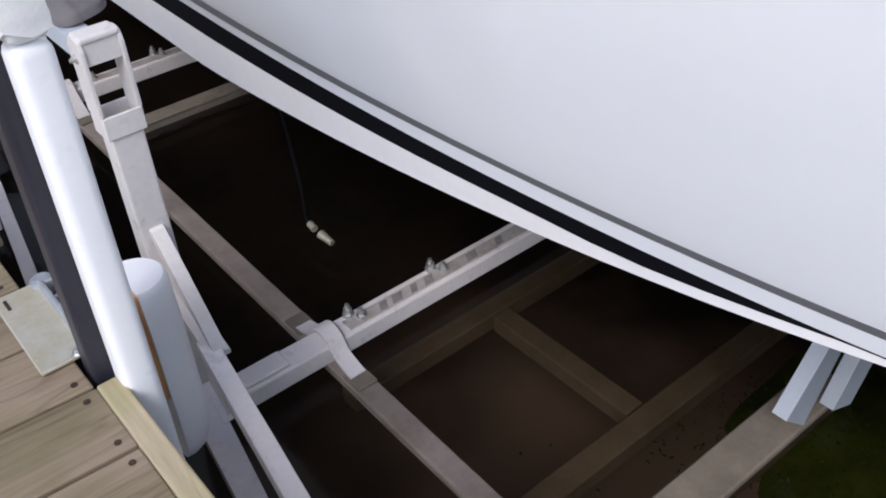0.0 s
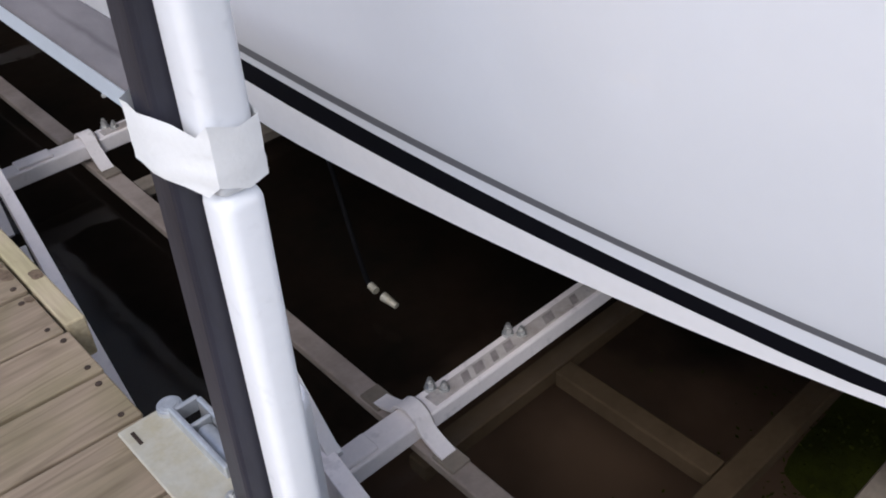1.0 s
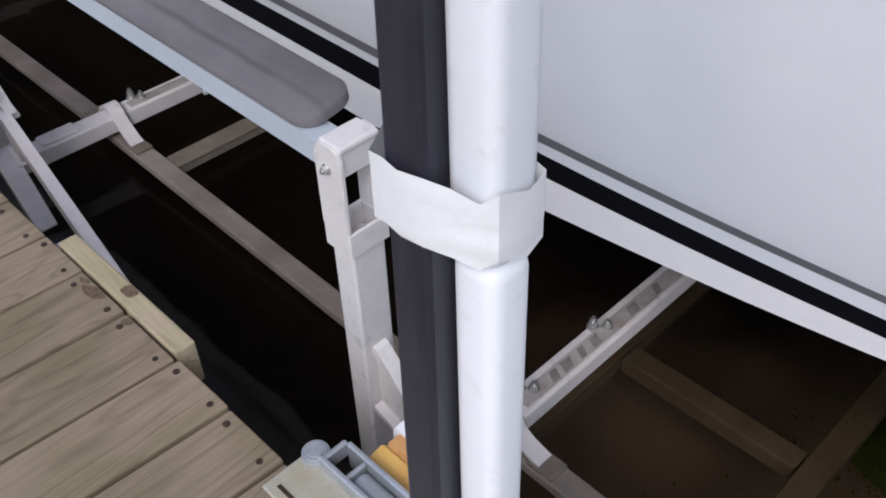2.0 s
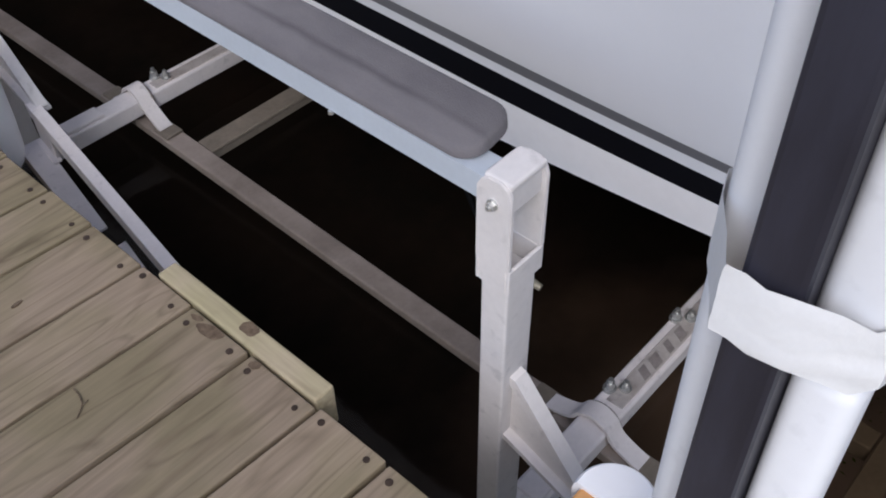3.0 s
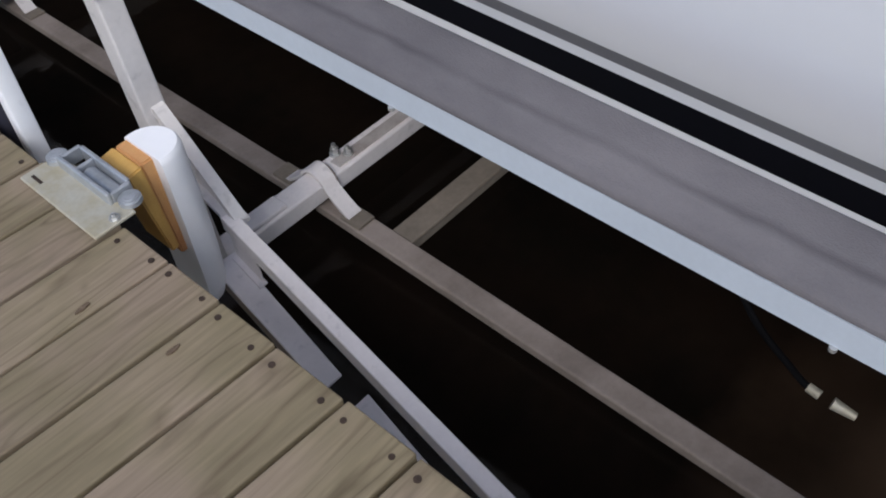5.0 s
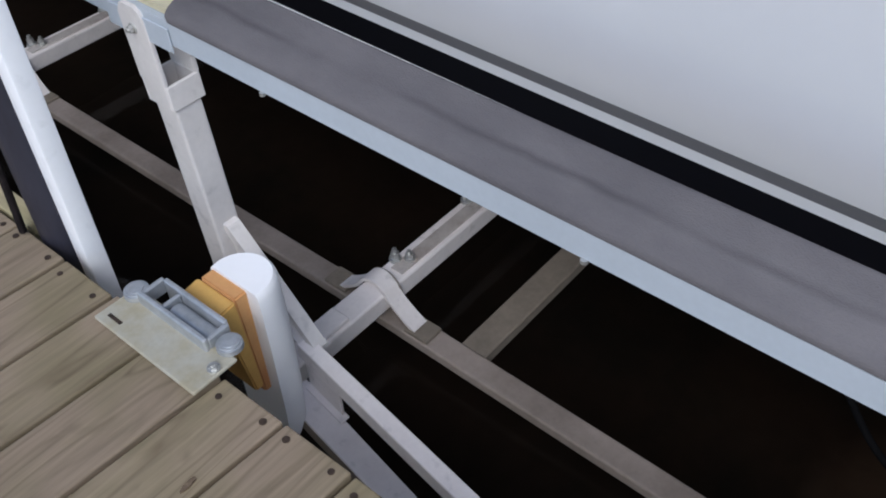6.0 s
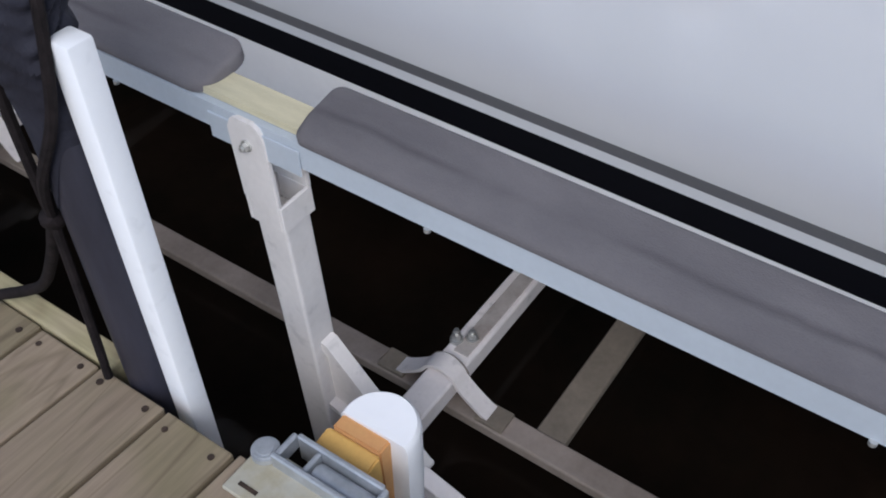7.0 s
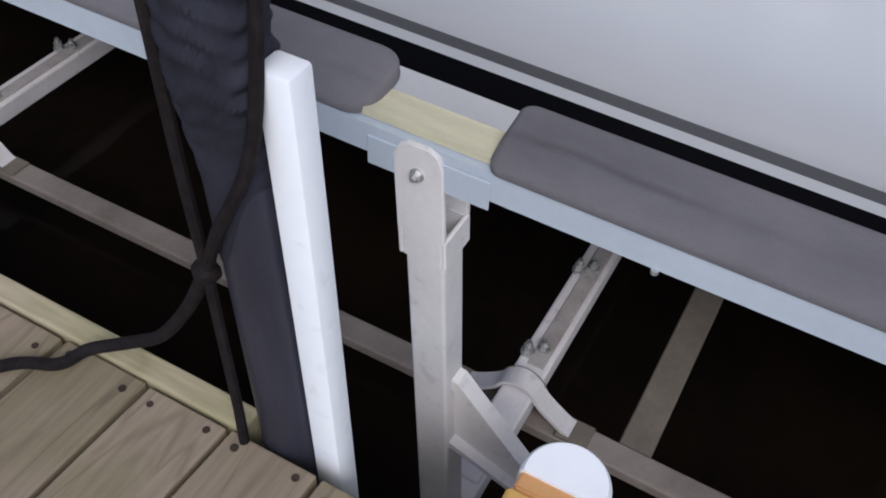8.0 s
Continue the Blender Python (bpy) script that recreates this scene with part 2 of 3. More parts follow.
M_HOSE = material("black_hose", (0.008, 0.008, 0.009), 0.9, 0.0, 0.1, 20, spec=0.05)
M_BED = material("lake_bed", (0.075, 0.055, 0.047), 0.95, 0.0, 0.2, 1.6, dark=(0.034, 0.033, 0.032), bump=0.5, fine=14)
# paler brown patch of the bed off the bow, with an uneven rim
bt = M_BED.node_tree
b_co = bt.nodes.new("ShaderNodeTexCoord")
b_no = bt.nodes.new("ShaderNodeTexNoise")
b_no.inputs["Scale"].default_value, b_no.inputs["Detail"].default_value = 2.6, 5
bt.links.new(b_co.outputs["Object"], b_no.inputs[0])
b_off = bt.nodes.new("ShaderNodeVectorMath")
b_off.operation = "SUBTRACT"
b_off.inputs[1].default_value = (1.3, 1.3, -1.5)
bt.links.new(b_co.outputs["Object"], b_off.inputs[0])
b_len = bt.nodes.new("ShaderNodeVectorMath")
b_len.operation = "LENGTH"
bt.links.new(b_off.outputs[0], b_len.inputs[0])
b_add = bt.nodes.new("ShaderNodeMath")
bt.links.new(b_len.outputs["Value"], b_add.inputs[0])
bt.links.new(b_no.outputs[0], b_add.inputs[1])
b_rng = bt.nodes.new("ShaderNodeMapRange")
b_rng.inputs["From Min"].default_value, b_rng.inputs["From Max"].default_value = 1.0, 1.7
b_rng.inputs["To Min"].default_value, b_rng.inputs["To Max"].default_value = 1.0, 0.0
bt.links.new(b_add.outputs[0], b_rng.inputs[0])
b_bsdf = bt.nodes["Principled BSDF"]
b_mix = bt.nodes.new("ShaderNodeMix")
b_mix.data_type = "RGBA"
b_mix.inputs[7].default_value = (0.33, 0.25, 0.205, 1)
bt.links.new(b_rng.outputs[0], b_mix.inputs[0])
bt.links.new(b_bsdf.inputs["Base Color"].links[0].from_socket, b_mix.inputs[6])
bt.links.new(b_mix.outputs[2], b_bsdf.inputs["Base Color"])


# water: clear tea-coloured sheet with a Fresnel gloss
M_WATER = bpy.data.materials.new("tea_coloured_water")
M_WATER.use_nodes = True
wt = M_WATER.node_tree
for nd in list(wt.nodes):
    wt.nodes.remove(nd)
w_out = wt.nodes.new("ShaderNodeOutputMaterial")
w_mix = wt.nodes.new("ShaderNodeMixShader")
w_fr = wt.nodes.new("ShaderNodeFresnel")
w_fr.inputs[0].default_value = 1.33
w_tr = wt.nodes.new("ShaderNodeBsdfTransparent")
w_tr.inputs[0].default_value = (0.52, 0.475, 0.42, 1)
w_gl = wt.nodes.new("ShaderNodeBsdfGlossy")
w_gl.inputs["Roughness"].default_value = 0.04
w_no = wt.nodes.new("ShaderNodeTexNoise")
w_no.inputs["Scale"].default_value, w_no.inputs["Detail"].default_value = 3.0, 4
w_co = wt.nodes.new("ShaderNodeTexCoord")
wt.links.new(w_co.outputs["Object"], w_no.inputs[0])
w_bp = wt.nodes.new("ShaderNodeBump")
w_bp.inputs["Strength"].default_value, w_bp.inputs["Distance"].default_value = 0.25, 0.02
wt.links.new(w_no.outputs[0], w_bp.inputs["Height"])
wt.links.new(w_bp.outputs[0], w_gl.inputs["Normal"])
w_mu = wt.nodes.new("ShaderNodeMath")
w_mu.operation = "MULTIPLY"
w_mu.inputs[1].default_value = 0.6
wt.links.new(w_fr.outputs[0], w_mu.inputs[0])
wt.links.new(w_mu.outputs[0], w_mix.inputs[0])
wt.links.new(w_tr.outputs[0], w_mix.inputs[1])
wt.links.new(w_gl.outputs[0], w_mix.inputs[2])
wt.links.new(w_mix.outputs[0], w_out.inputs[0])


# ---- building blocks ----
def mesh_of(name, bm, mat, smooth=False):
    bmesh.ops.recalc_face_normals(bm, faces=bm.faces)
    me = bpy.data.meshes.new(name)
    bm.to_mesh(me)
    bm.free()
    for m in mat if isinstance(mat, (list, tuple)) else [mat]:
        me.materials.append(m)
    for p in me.polygons:
        p.use_smooth = smooth
    if smooth:
        me.set_sharp_from_angle(angle=radians(40))
    return me


def part(name, bm, mat, parent=None, label="", smooth=False):
    ob = new(name, mesh_of(name, bm, mat, smooth))
    if parent:
        ob.parent = parent
        up, m = parent, Matrix()
        while up:
            m = up.matrix_parent_inverse @ up.matrix_basis @ m
            up = up.parent
        ob.matrix_parent_inverse = m.inverted()
    if label:
        ob["label"] = label
    return ob


def thing(name, at, label, category, group="", kind=""):
    ob = new(name)
    ob.empty_display_size = 0.05
    ob.location = at
    return tagged(ob, label, category, group, kind)


def add_box(bm, lo, hi, bevel=0.0, m=None, seg=1):
    vs = [bm.verts.new((x, y, z)) for x in (lo[0], hi[0]) for y in (lo[1], hi[1]) for z in (lo[2], hi[2])]
    fs = [bm.faces.new([vs[i] for i in q]) for q in ((0, 1, 3, 2), (4, 6, 7, 5), (0, 4, 5, 1), (2, 3, 7, 6), (0, 2, 6, 4), (1, 5, 7, 3))]
    if bevel:
        es = {e for f in fs for e in f.edges}
        got = bmesh.ops.bevel(bm, geom=list(es), offset=bevel, segments=seg, affect="EDGES", profile=0.5)
        vs = list({v for f in got["faces"] for v in f.verts} | {v for v in vs if v.is_valid})
    if m is not None:
        bmesh.ops.transform(bm, matrix=m, verts=vs)
    return bm


def box(lo, hi, bevel=0.0, m=None, seg=1):
    return add_box(bmesh.new(), lo, hi, bevel, m, seg)


def add_cyl(bm, a, b, r, r2=None, n=20, bevel=0.0):
    a, b = Vector(a), Vector(b)
    d = b - a
    m = Matrix.Translation((a + b) / 2) @ d.to_track_quat("Z", "Y").to_matrix().to_4x4()
    got = bmesh.ops.create_cone(bm, cap_ends=True, segments=n, radius1=r, radius2=r if r2 is None else r2, depth=d.length, matrix=m)
    if bevel:
        es = {e for v in got["verts"] for e in v.link_edges if len(e.link_faces) == 2 and e.calc_face_angle(0) > 0.8}
        bmesh.ops.bevel(bm, geom=list(es), offset=bevel, segments=2, affect="EDGES")
    return bm


def cyl(a, b, r, r2=None, n=20, bevel=0.0):
    return add_cyl(bmesh.new(), a, b, r, r2, n, bevel)


def extrude_profile(pts, axis, lo, hi, bevel=0.0):
    """A closed outline in the two other axes, drawn out along one axis."""
    bm = bmesh.new()
    i = "xyz".index(axis)

    def at(p, v):
        q = list(p)
        q.insert(i, v)
        return q
    a = [bm.verts.new(at(p, lo)) for p in pts]
    b = [bm.verts.new(at(p, hi)) for p in pts]
    bm.faces.new(a)
    bm.faces.new(b[::-1])
    for k in range(len(pts)):
        bm.faces.new((a[k], b[k], b[(k + 1) % len(pts)], a[(k + 1) % len(pts)]))
    if bevel:
        bmesh.ops.bevel(bm, geom=list(bm.edges), offset=bevel, segments=2, affect="EDGES")
    return bm


def tube(points, r, n=10, closed=False):
    """A round tube through points."""
    bm = bmesh.new()
    pts = [Vector(p) for p in points]
    rings = []
    for k, p in enumerate(pts):
        d = (pts[min(k + 1, len(pts) - 1)] - pts[max(k - 1, 0)]).normalized()
        side = d.cross(Vector((0.3, 0.2, 1))).normalized()
        up = side.cross(d)
        rings.append([bm.verts.new(p + r * (math.cos(2 * math.pi * j / n) * side + math.sin(2 * math.pi * j / n) * up)) for j in range(n)])
    for a, b in zip(rings, rings[1:]):
        for j in range(n):
            bm.faces.new((a[j], a[(j + 1) % n], b[(j + 1) % n], b[j]))
    bm.faces.new(rings[0][::-1])
    bm.faces.new(rings[-1])
    return bm


def smooth_path(points, steps=8):
    """Catmull-Rom points through a few given ones."""
    p = [Vector(q) for q in points]
    p = [2 * p[0] - p[1]] + p + [2 * p[-1] - p[-2]]
    out = []
    for a, b, c, d in zip(p, p[1:], p[2:], p[3:]):
        for k in range(steps):
            t = k / steps
            out.append(0.5 * (2 * b + (c - a) * t + (2 * a - 5 * b + 4 * c - d) * t * t + (3 * b - a - 3 * c + d) * t ** 3))
    return out + [p[-2]]


# ---- lake ----
def sheet(name, z, mat, size, n, lift, label, category):
    bm = bmesh.new()
    bmesh.ops.create_grid(bm, x_segments=n, y_segments=n, size=size)
    for v in bm.verts:
        v.co.z = z + lift * noise.noise(Vector((v.co.x * 0.6, v.co.y * 0.6, 3)))
    ob = part(name, bm, mat, None, "", True)
    if ob.data.polygons[0].normal.z < 0:
        ob.data.flip_normals()
    return tagged(ob, label, category, kind="structure")


WATER = -0.70
water = sheet("water", WATER, M_WATER, 400, 2, 0, "dark still tea-coloured lake water under the boat lift", "water")
bed = sheet("ground", -1.5, M_BED, 400, 80, 0.12, "dark brown and weedy green lake bed under the water", "lake bed")

# water weed on the bed off the bow
M_WEED = material("green_water_weed", (0.12, 0.17, 0.018), 0.95, 0.0, 0.3, 5, dark=(0.05, 0.075, 0.012))
bm = bmesh.new()
for k in range(1500):
    u = random.gauss(0, 1)
    x, y = 2.2 + 0.33 * u, 0.86 + 0.24 * random.gauss(0, 1) - 0.08 * u
    z = -1.47 + 0.16 * abs(noise.noise(Vector((x * 2.2, y * 2.2, 5)))) + random.uniform(0, 0.06)
    a, c = random.uniform(0, 6.28), random.uniform(0.005, 0.012)
    n = Vector((random.gauss(0, 0.4), random.gauss(0, 0.4), 1)).normalized()
    p = n.cross(Vector((math.cos(a), math.sin(a), 0))).normalized() * c
    r = n.cross(p) * 0.5
    o = Vector((x, y, z))
    bm.faces.new([bm.verts.new(o + d) for d in (p, r, -p, -r)])
mound = [[bm.verts.new((2.2 + px * 0.05, 0.86 + py * 0.05, -1.72 + 0.34 * math.exp(-(px * px + py * py) / 150.0) + 0.05 * noise.noise(Vector((px * 0.2, py * 0.2, 1))))) for py in range(-16, 17)] for px in range(-16, 17)]
for a, b in zip(mound, mound[1:]):
    for j in range(32):
        bm.faces.new((a[j], b[j], b[j + 1], a[j + 1]))
weed = tagged(part("water_weed", bm, M_WEED), "low green water weed growing on the lake bed", "weed", kind="stuff")

# unseen panels over and behind the slip, added to close it and block light
tagged(part("ceiling", box((0.5, -5.0, 2.9), (5.2, 9.0, 3.0)), M_SCREEN), "plain dark overhead panel, added unseen to block sky light", "ceiling", kind="structure")
tagged(part("screen_east", box((5.0, -5.0, -1.6), (5.2, 9.0, 2.9)), M_SCREEN), "plain dark panel beyond the boat, added unseen to darken reflections", "wall", kind="structure")
tagged(part("screen_north", box((0.4, 8.8, -1.6), (5.0, 9.0, 2.9)), M_SCREEN), "plain dark end panel, added unseen to darken reflections", "wall", kind="structure")

# ---- boat ----
BOAT_Y0, BOAT_Y1 = -1.66, 7.5
KEEL_X = 1.885


def hull_at(y):
    """Outline of the side at a station, from the keel up to the gunwale: (x, z) pairs."""
    q = max(0.0, 1.9 - y)
    kb = max(0.02, min(1.0, (y - 0.377) / 1.562)) ** 0.6
    kc = max(0.05, min(1.0, (y - 0.287) / 1.736))
    x = 0.7331 + 0.0018 * (y - 2.5) + 0.036 * q ** 2 + 0.0136 * q ** 3
    zt = 0.155 + 0.0152 * (y - 2.5)
    zc = zt - 0.0495 * kb - 0.107 * kc
    # the black stripe swells, then runs out to a point at the bow; the pinstripe narrows there
    zb = zt - max(0.0004, min(0.0495 * kb + 0.006 * math.exp(-((y - 0.78) / 0.13) ** 2), 0.088 * (y - 0.43)))
    zp = zt + 0.0215 + 0.0075 * max(0.0, min(1.0, (1.9 - y) / 0.9))
    return [
        (KEEL_X, zc - 0.533), (x + 0.013 * kc, min(zc, zb - 0.002)), (x, zb), (x + 0.001, zt),
        (x - 0.003, zp), (x - 0.006, zt + 0.0435), (x - 0.012, zt + 0.066), (x - 0.05, zt + 0.35), (x - 0.10, zt + 0.85), (x - 0.09, zt + 0.9), (min(x + 0.2, KEEL_X - 0.01), zt + 0.93),
    ]


ys = [BOAT_Y0 + (BOAT_Y1 - BOAT_Y0) * k / 99 for k in range(100)]
boat = thing("motor_boat", (1.7, 3.0, -0.2), "white fibreglass motor boat with black and grey stripes on a lift", "boat")


def strake(name, i0, i1, mat, label):
    bm = bmesh.new()
    rows = [[bm.verts.new((p[0], y, p[1])) for p in hull_at(y)[i0:i1 + 1]] for y in ys]
    for a, b in zip(rows, rows[1:]):
        for j in range(len(a) - 1):
            bm.faces.new((a[j], a[j + 1], b[j + 1], b[j]))
    return part(name, bm, mat, boat, label, True)


strake("hull_bottom", 0, 1, M_UNDERSIDE, "unseen hull bottom, darkened to keep water reflections black")
strake("chine_band", 1, 2, M_BOTTOM, "plain white band under the stripe")
strake("boot_stripe", 2, 3, M_BLACK, "black boot stripe")
strake("white_band", 3, 4, M_HULL, "")
strake("pinstripe", 4, 5, M_GREY, "dark grey pinstripe")
strake("topside", 5, 10, M_HULL, "smooth white topside")
bm = bmesh.new()
rows = []
for y in ys:
    h = hull_at(y)
    keel = h[0]
    far = 2 * keel[0]
    rows.append([bm.verts.new((px, y, pz)) for px, pz in (keel, (far - h[1][0], h[1][1]), (far - h[8][0], h[8][1]), (keel[0], h[10][1] + 0.05), h[10])])
for a, b in zip(rows, rows[1:]):
    for j in range(4):
        bm.faces.new((a[j], a[j + 1], b[j + 1], b[j]))
part("far_side_and_deck", bm, M_HULL, boat, "", True)
for name, y in (("bow_end", BOAT_Y0), ("transom", BOAT_Y1)):
    h = hull_at(y)
    far = 2 * h[0][0]
    bm = bmesh.new()
    bm.faces.new([bm.verts.new((px, y, pz)) for px, pz in h + [(h[0][0], h[10][1] + 0.05), (far - h[8][0], h[8][1]), (far - h[1][0], h[1][1])]])
    part(name, bm, M_HULL, boat)

# ---- lift ----
BEAMS = ((1.61, 1.685, -0.615), (3.28, 3.35, -0.552), (4.85, 4.92, -0.53))
XB_H = 0.055
LOW_RISE = 0.026


def low_top(y):
    """Height of the long beam's top along its length."""
    return -0.623 + LOW_RISE * min(0.0, y - 3.315)




def bolt(parent, at, r=0.011, h=0.022, axis=(0, 0, 1)):
    a = Vector(at)
    d = Vector(axis)
    bm = cyl(a, a + d * h * 0.25, r * 1.4, n=16)
    add_cyl(bm, a + d * h * 0.25, a + d * h * 0.8, r, n=6)
    add_cyl(bm, a + d * h * 0.8, a + d * h * 1.15, r * 0.55, n=10)
    return part("bolt", bm, M_STEEL, parent)


for y0, y1, XT in BEAMS:
    beam = thing("cross_beam", (1.3, (y0 + y1) / 2, XT - XB_H), "pale aluminium box cross beam with bolts on its top", "lift beam", "cross beams of the lift")
    part("box_section", box((0.38, y0, XT - XB_H), (2.95, y1, XT), 0.006, seg=2), M_ALU_BRIGHT, beam)
    part("top_plate", box((0.50, y0 + 0.008, XT), (0.62, y1 - 0.008, XT + 0.012), 0.003), M_ALU_BRIGHT, beam)
    part("top_strip", box((0.80, y0 + 0.012, XT), (2.4, y1 - 0.022, XT + 0.004), 0.001), M_STRIP, beam, "stained strip")
    for px in (0.828, 1.098):
        bolt(beam, (px, y1 - 0.011, XT), 0.011, 0.032)
        bolt(beam, (px + 0.022, y1 - 0.038, XT + 0.003), 0.010, 0.024)

for y0, y1, XT in BEAMS[:1]:
    beam = [o for o in bpy.data.objects if o.name.startswith("cross_beam") and abs(o.location.y - (y0 + y1) / 2) < 0.01][0]
    for px, half in ((0.90, 0.012), (0.945, 0.016), (1.0, 0.010), (1.05, 0.014), (1.20, 0.018), (1.3, 0.012)):
        bm = box((px - half, y0 + 0.016, XT + 0.004), (px + half, y1 - 0.030, XT + 0.0052))
        for v in bm.verts:
            v.co.x += 0.5 * (v.co.y - y0)
        part("stain", bm, M_STAIN, beam, "dark stain")

low = thing("lower_long_beam", (0.744, 2.5, low_top(2.5) - 0.05), "silt-covered grey long beam under the cross beams", "lift beam")
for ya, yb in ((-2.0, 3.315), (3.318, 7.5)):
    bm = box((0.713, ya, -0.03), (0.775, yb, 0.0), 0.005, seg=2)
    for v in bm.verts:
        v.co.z += low_top(v.co.y)
    part("beam_length", bm, M_SLIME, low)
for y0 in (3.03,):
    LOW_TOP = low_top(y0)
    rung = thing("lower_rung", (1.7, y0 + 0.035, LOW_TOP - 0.045), "brown stained lower rung joined to the long beam", "lift beam", "lower rungs")
    part("rung_top", box((0.779, y0, LOW_TOP - 0.022), (2.6, y0 + 0.07, LOW_TOP - 0.01), 0.003), M_BROWN, rung)
    part("rung_web", box((0.779, y0 + 0.002, LOW_TOP - 0.045), (2.6, y0 + 0.012, LOW_TOP - 0.023)), M_BROWN, rung)


def sunk_bar(lo, hi):
    t = thing("sunken_bar", ((lo[0] + hi[0]) / 2, (lo[1] + hi[1]) / 2, lo[2]), "brown sunken bar of the lift frame under water", "frame bar", "sunken frame bars")
    part("bar", box(lo, hi, 0.004), M_SUNK, t)


sunk_bar((0.85, 1.75, -1.06), (2.4, 1.82, -1.0))
sunk_bar((1.375, 1.195, -1.06), (1.445, 1.745, -1.0))
sunk_bar((0.85, 1.115, -1.06), (2.2, 1.19, -1.0))


def saddle(y0, y1, XT):
    """Flat strap arched over a cross beam and down to the long beam on both sides."""
    mid = (y0 + y1) / 2
    LOW_TOP = low_top(mid)
    pts = [(y0 - 0.12, LOW_TOP + 0.004), (y0 - 0.08, LOW_TOP + 0.008), (y0 - 0.02, XT - 0.02), (y0 + 0.004, XT + 0.012), (mid, XT + 0.026), (y1 - 0.004, XT + 0.012), (y1 + 0.02, XT - 0.02), (y1 + 0.08, LOW_TOP + 0.008), (y1 + 0.12, LOW_TOP + 0.004)]

    def band(path, half):
        bm = bmesh.new()
        rings = []
        for k, p in enumerate(path):
            d = (path[min(k + 1, len(path) - 1)] - path[max(k - 1, 0)]).normalized()
            up = Vector((1, 0, 0)).cross(d)
            up = -up if up.z < 0 else up
            rings.append([bm.verts.new(p + Vector((sx, 0, 0)) + up * sz) for sx, sz in ((-half, -0.004), (half, -0.004), (half, 0.004), (-half, 0.004))])
        for a, b in zip(rings, rings[1:]):
            for j in range(4):
                bm.faces.new((a[j], a[(j + 1) % 4], b[(j + 1) % 4], b[j]))
        bm.faces.new(rings[0])
        bm.faces.new(rings[-1])
        return bm
    top = thing("saddle_strap", (0.745, mid, LOW_TOP), "bent flat metal strap over a cross beam", "strap", "saddle straps")
    path = smooth_path([(0.745, y, z) for y, z in pts], 6)
    part("arch", band(path[5:-5], 0.022), M_ALU_BRIGHT, top)
    part("foot", box((0.716, y0 - 0.13, LOW_TOP - 0.003), (0.773, y0 - 0.06, LOW_TOP + 0.007), 0.002), M_BROWN, top, "brown stained foot plate")
    part("foot", box((0.716, y1 + 0.06, LOW_TOP + 0.001), (0.773, y1 + 0.13, LOW_TOP + 0.011), 0.002), M_BROWN, top, "brown stained foot plate")
    hp = [(0.768, mid + 0.05 * math.cos(a), XT - 0.03 + 0.055 * math.sin(a)) for a in [math.pi * k / 12 for k in range(13)]]
    part("hoop", tube(hp, 0.004, 8), M_SLIME, top, "thin metal hoop", True)


for y0, y1, XT in BEAMS:
    saddle(y0, y1, XT)


def upright(x0, y0, w, d, base, step, top, label, end, lean=(0.0, 0.0)):
    """Box post on a cross beam's end with a sleeve, an open fork that holds the bunk rail, and a base gusset."""
    t = thing("bunk_upright", (x0 + w / 2, y0 + d / 2, base), label, "lift post", "bunk uprights")
    part("post", box((x0, y0, base), (x0 + w, y0 + d, step + 0.004), 0.004, seg=2), M_ALU, t)
    bm = bmesh.new()
    g = 0.006
    for lo, hi in (((x0 - g, y0 - g, step), (x0 + w + g, y0, step + 0.045)), ((x0 - g, y0 + d, step), (x0 + w + g, y0 + d + g, step + 0.045)), ((x0 - g, y0, step), (x0, y0 + d, step + 0.045)), ((x0 + w, y0, step), (x0 + w + g, y0 + d, step + 0.045))):
        add_box(bm, lo, hi, 0.0015)
    part("sleeve", bm, M_ALU, t, "open square sleeve")
    for px in (x0 - 0.008, x0 + w):
        part("cheek", extrude_profile([(y0 - 0.005, step + 0.044), (y0 + d + 0.005, step + 0.044), (y0 + d + 0.005, top - 0.022), (y0 + d - 0.004, top - 0.006), (y0 + d - 0.016, top), (y0 + 0.012, top), (y0 + 0.001, top - 0.006), (y0 - 0.005, top - 0.022)], "x", px, px + 0.008, 0.0015), M_ALU, t)
    if end:
        part("cap", box((x0 - 0.004, y0 - 0.003, top - 0.010), (x0 + w + 0.004, y0 + d - 0.004, top + 0.002), 0.004, seg=2), M_ALU, t, "rounded cap")
        part("stop_plate", box((x0, y0 + 0.002, top - 0.052), (x0 + w, y0 + 0.008, top - 0.010), 0.001), M_ALU, t)
    bolt(t, (x0 - 0.008, y0 + d * 0.5, top - 0.04), 0.0062, 0.011, (-1, 0, 0))
    # base gusset: web plate, sloping edge flange and lower flange
    mx = x0 + 0.03
    part("gusset_web", extrude_profile([(y0, -0.12), (y0, -0.25), (y0 - 0.175, -0.315), (y0 - 0.165, -0.30)], "x", mx - 0.004, mx + 0.004), M_ALU, t)
    part("gusset_flange", extrude_profile([(y0 + 0.003, -0.095), (y0 - 0.010, -0.098), (y0 - 0.182, -0.305), (y0 - 0.166, -0.312), (y0 + 0.002, -0.114)], "x", mx - 0.012, mx + 0.016), M_ALU, t)
    part("gusset_foot", extrude_profile([(y0, -0.24), (y0 - 0.178, -0.312), (y0 - 0.178, -0.322), (y0, -0.252)], "x", mx - 0.022, mx + 0.022), M_ALU, t)
    for ob in t.children:
        for v in ob.data.vertices:
            v.co.x += lean[0] * v.co.z
            v.co.y += lean[1] * v.co.z
    return t


